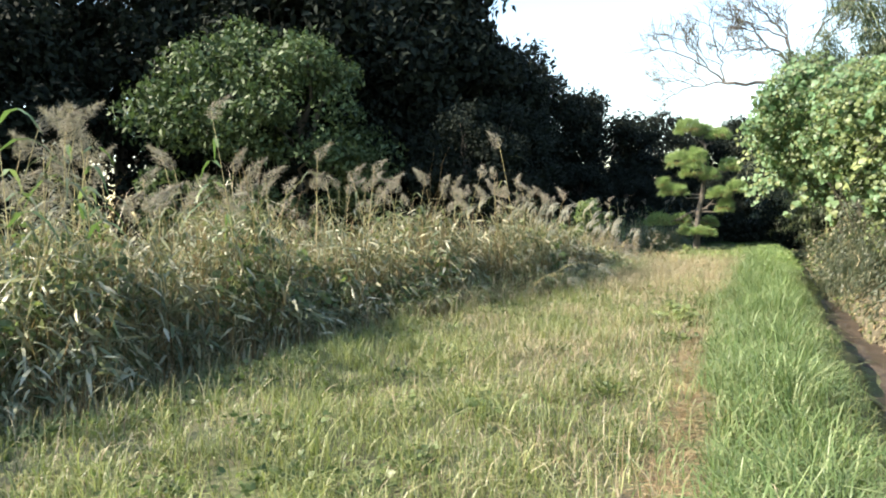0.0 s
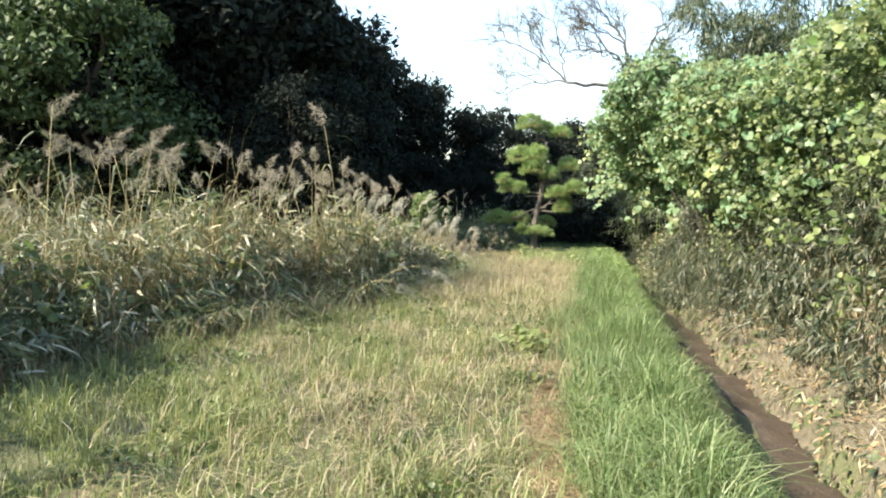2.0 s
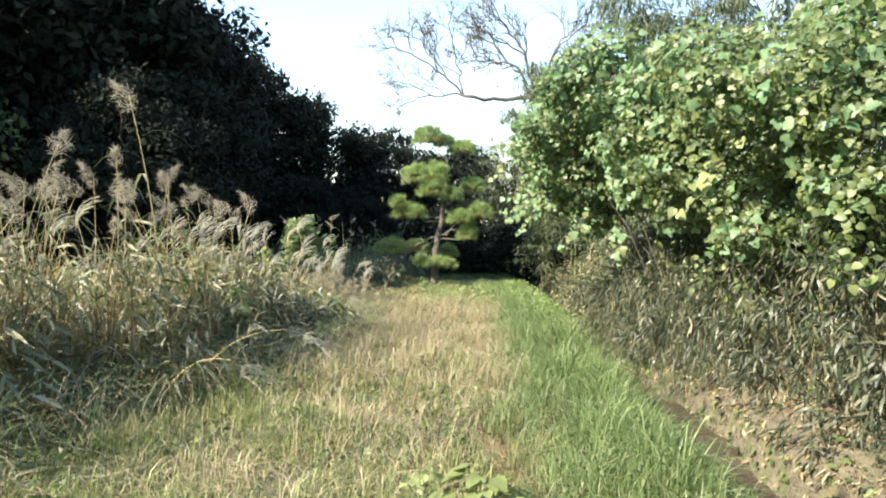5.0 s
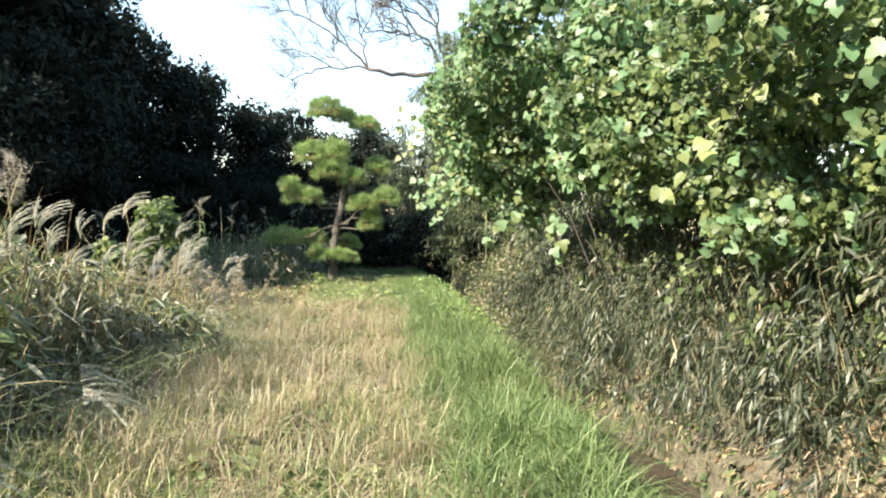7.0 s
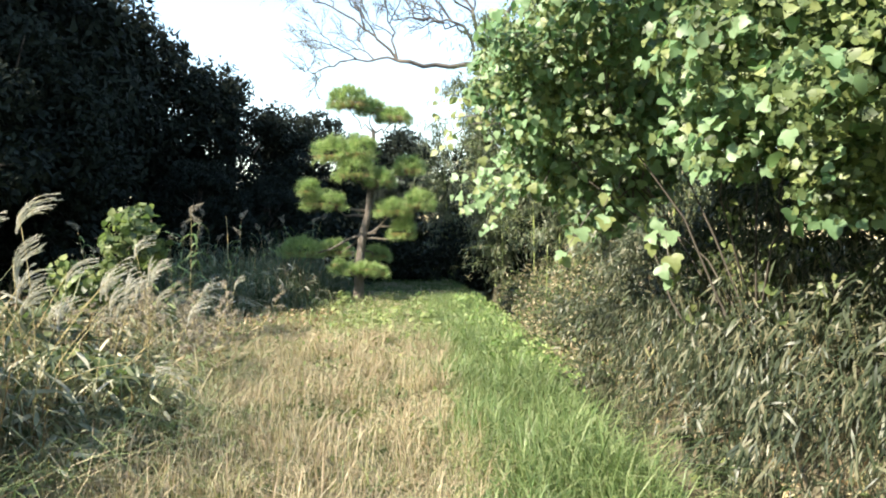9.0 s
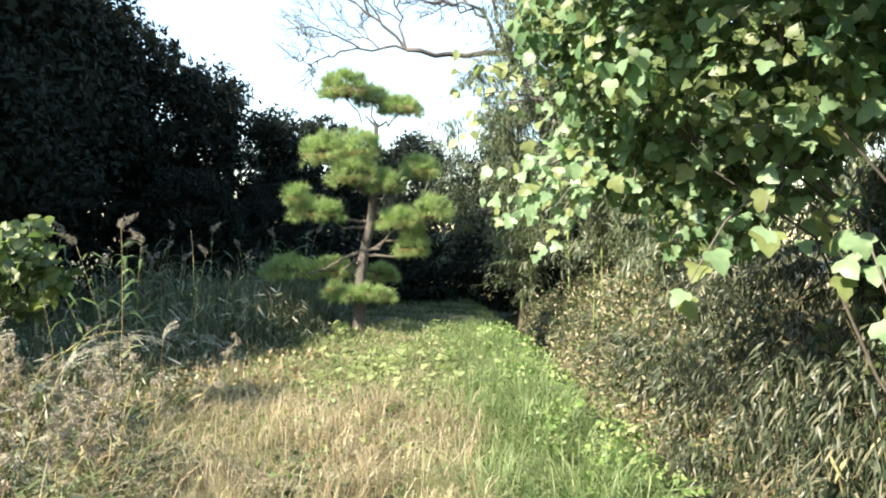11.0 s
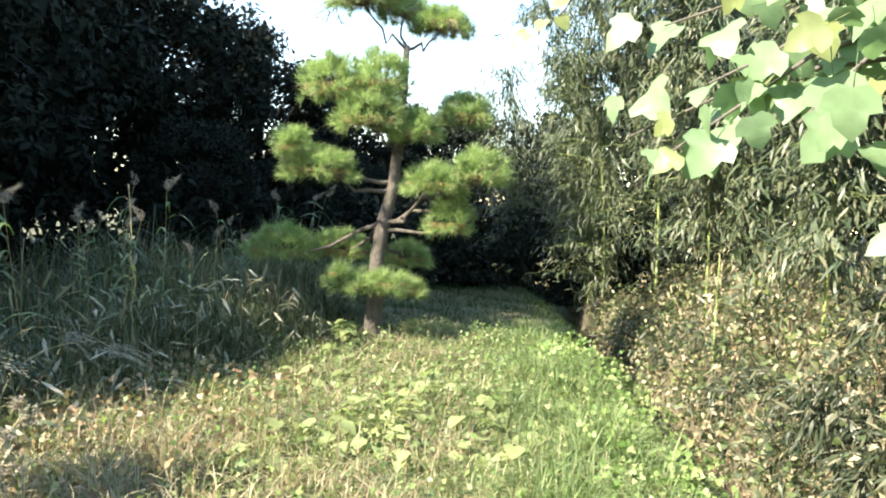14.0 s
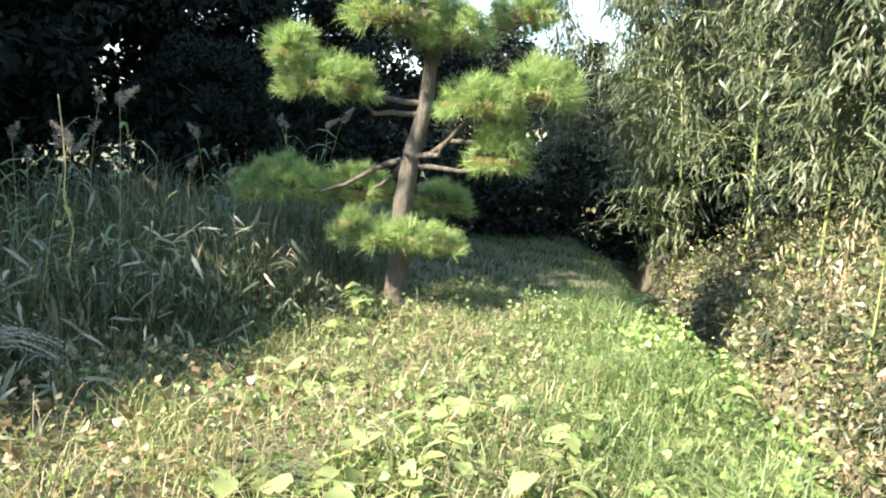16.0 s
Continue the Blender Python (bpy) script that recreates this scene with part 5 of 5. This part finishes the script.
def bare_tree():
    ob = new("bare_tree")
    ob.location = (15.0, 27.8, 0.8)
    wood, fol = Soup(), Soup()

    def grow(a, d, ln, r, level):
        d = unit(d)
        b = a + d * ln
        line = arc(a, b, 0.04 * ln, 0.05 * ln, 6)
        tube(wood, line, np.linspace(r, r * 0.6, 6), 7 if level < 2 else 4)
        if level >= 5 or r < 0.004:
            m = 1
            stamp(fol, OVAL, np.repeat(line[2:], 2, 0)[:m] + rng.normal(0, 0.06, (m, 3)), ball(m) + [0, 0, -0.5], ball(m), rng.uniform(0.05, 0.09, m))
            return
        for i in range(3 if level < 3 else 5):
            u = [1.0, 0.75, 0.5, 0.35, 0.85][i]
            p = np.array([np.interp(u, np.linspace(0, 1, 6), line[:, j]) for j in range(3)])
            grow(p, d + ball(1)[0] * 0.8 + [0, 0, 0.1], ln * rng.uniform(0.55, 0.78), r * (0.62 if i else 0.7), level + 1)

    base, top = np.array([2.6, -1.6, -0.4]), np.array([-0.5, -1.3, 5.7])
    tube(wood, arc(base, top, 0.1, 0.06, 7), np.linspace(0.17, 0.1, 7), 9)
    fork = np.array([-3.05, -0.4, 5.65])
    tube(wood, arc(top, fork, -0.1, 0.08, 8), np.linspace(0.085, 0.06, 8), 7)
    for d, ln, r in (((-1.0, 0.4, -0.05), 1.5, 0.04), ((-0.8, 0.3, 0.75), 1.7, 0.045), ((-0.2, 0.1, 1.0), 1.5, 0.035)):
        grow(fork, np.array(d), ln, r, 1)
    for d, ln, r in (((-0.75, 0.3, 0.9), 2.0, 0.06), ((-0.3, 0.2, 1.0), 2.0, 0.06), ((0.4, 0.0, 1.0), 1.9, 0.05)):
        grow(top, np.array(d), ln, r, 1)
    part("trunk", wood, TWIG, ob)
    part("foliage", fol, GREY_LEAF, ob)
    tagged(ob, "nearly bare tree with crooked grey branches against the sky", "tree")


for seed, build in enumerate((grass, dead_leaves, hedge, branches, grove, pine, reed_bed, weeds, woods, bare_tree, seed_weeds)):
    reseed(100 + seed)
    build()
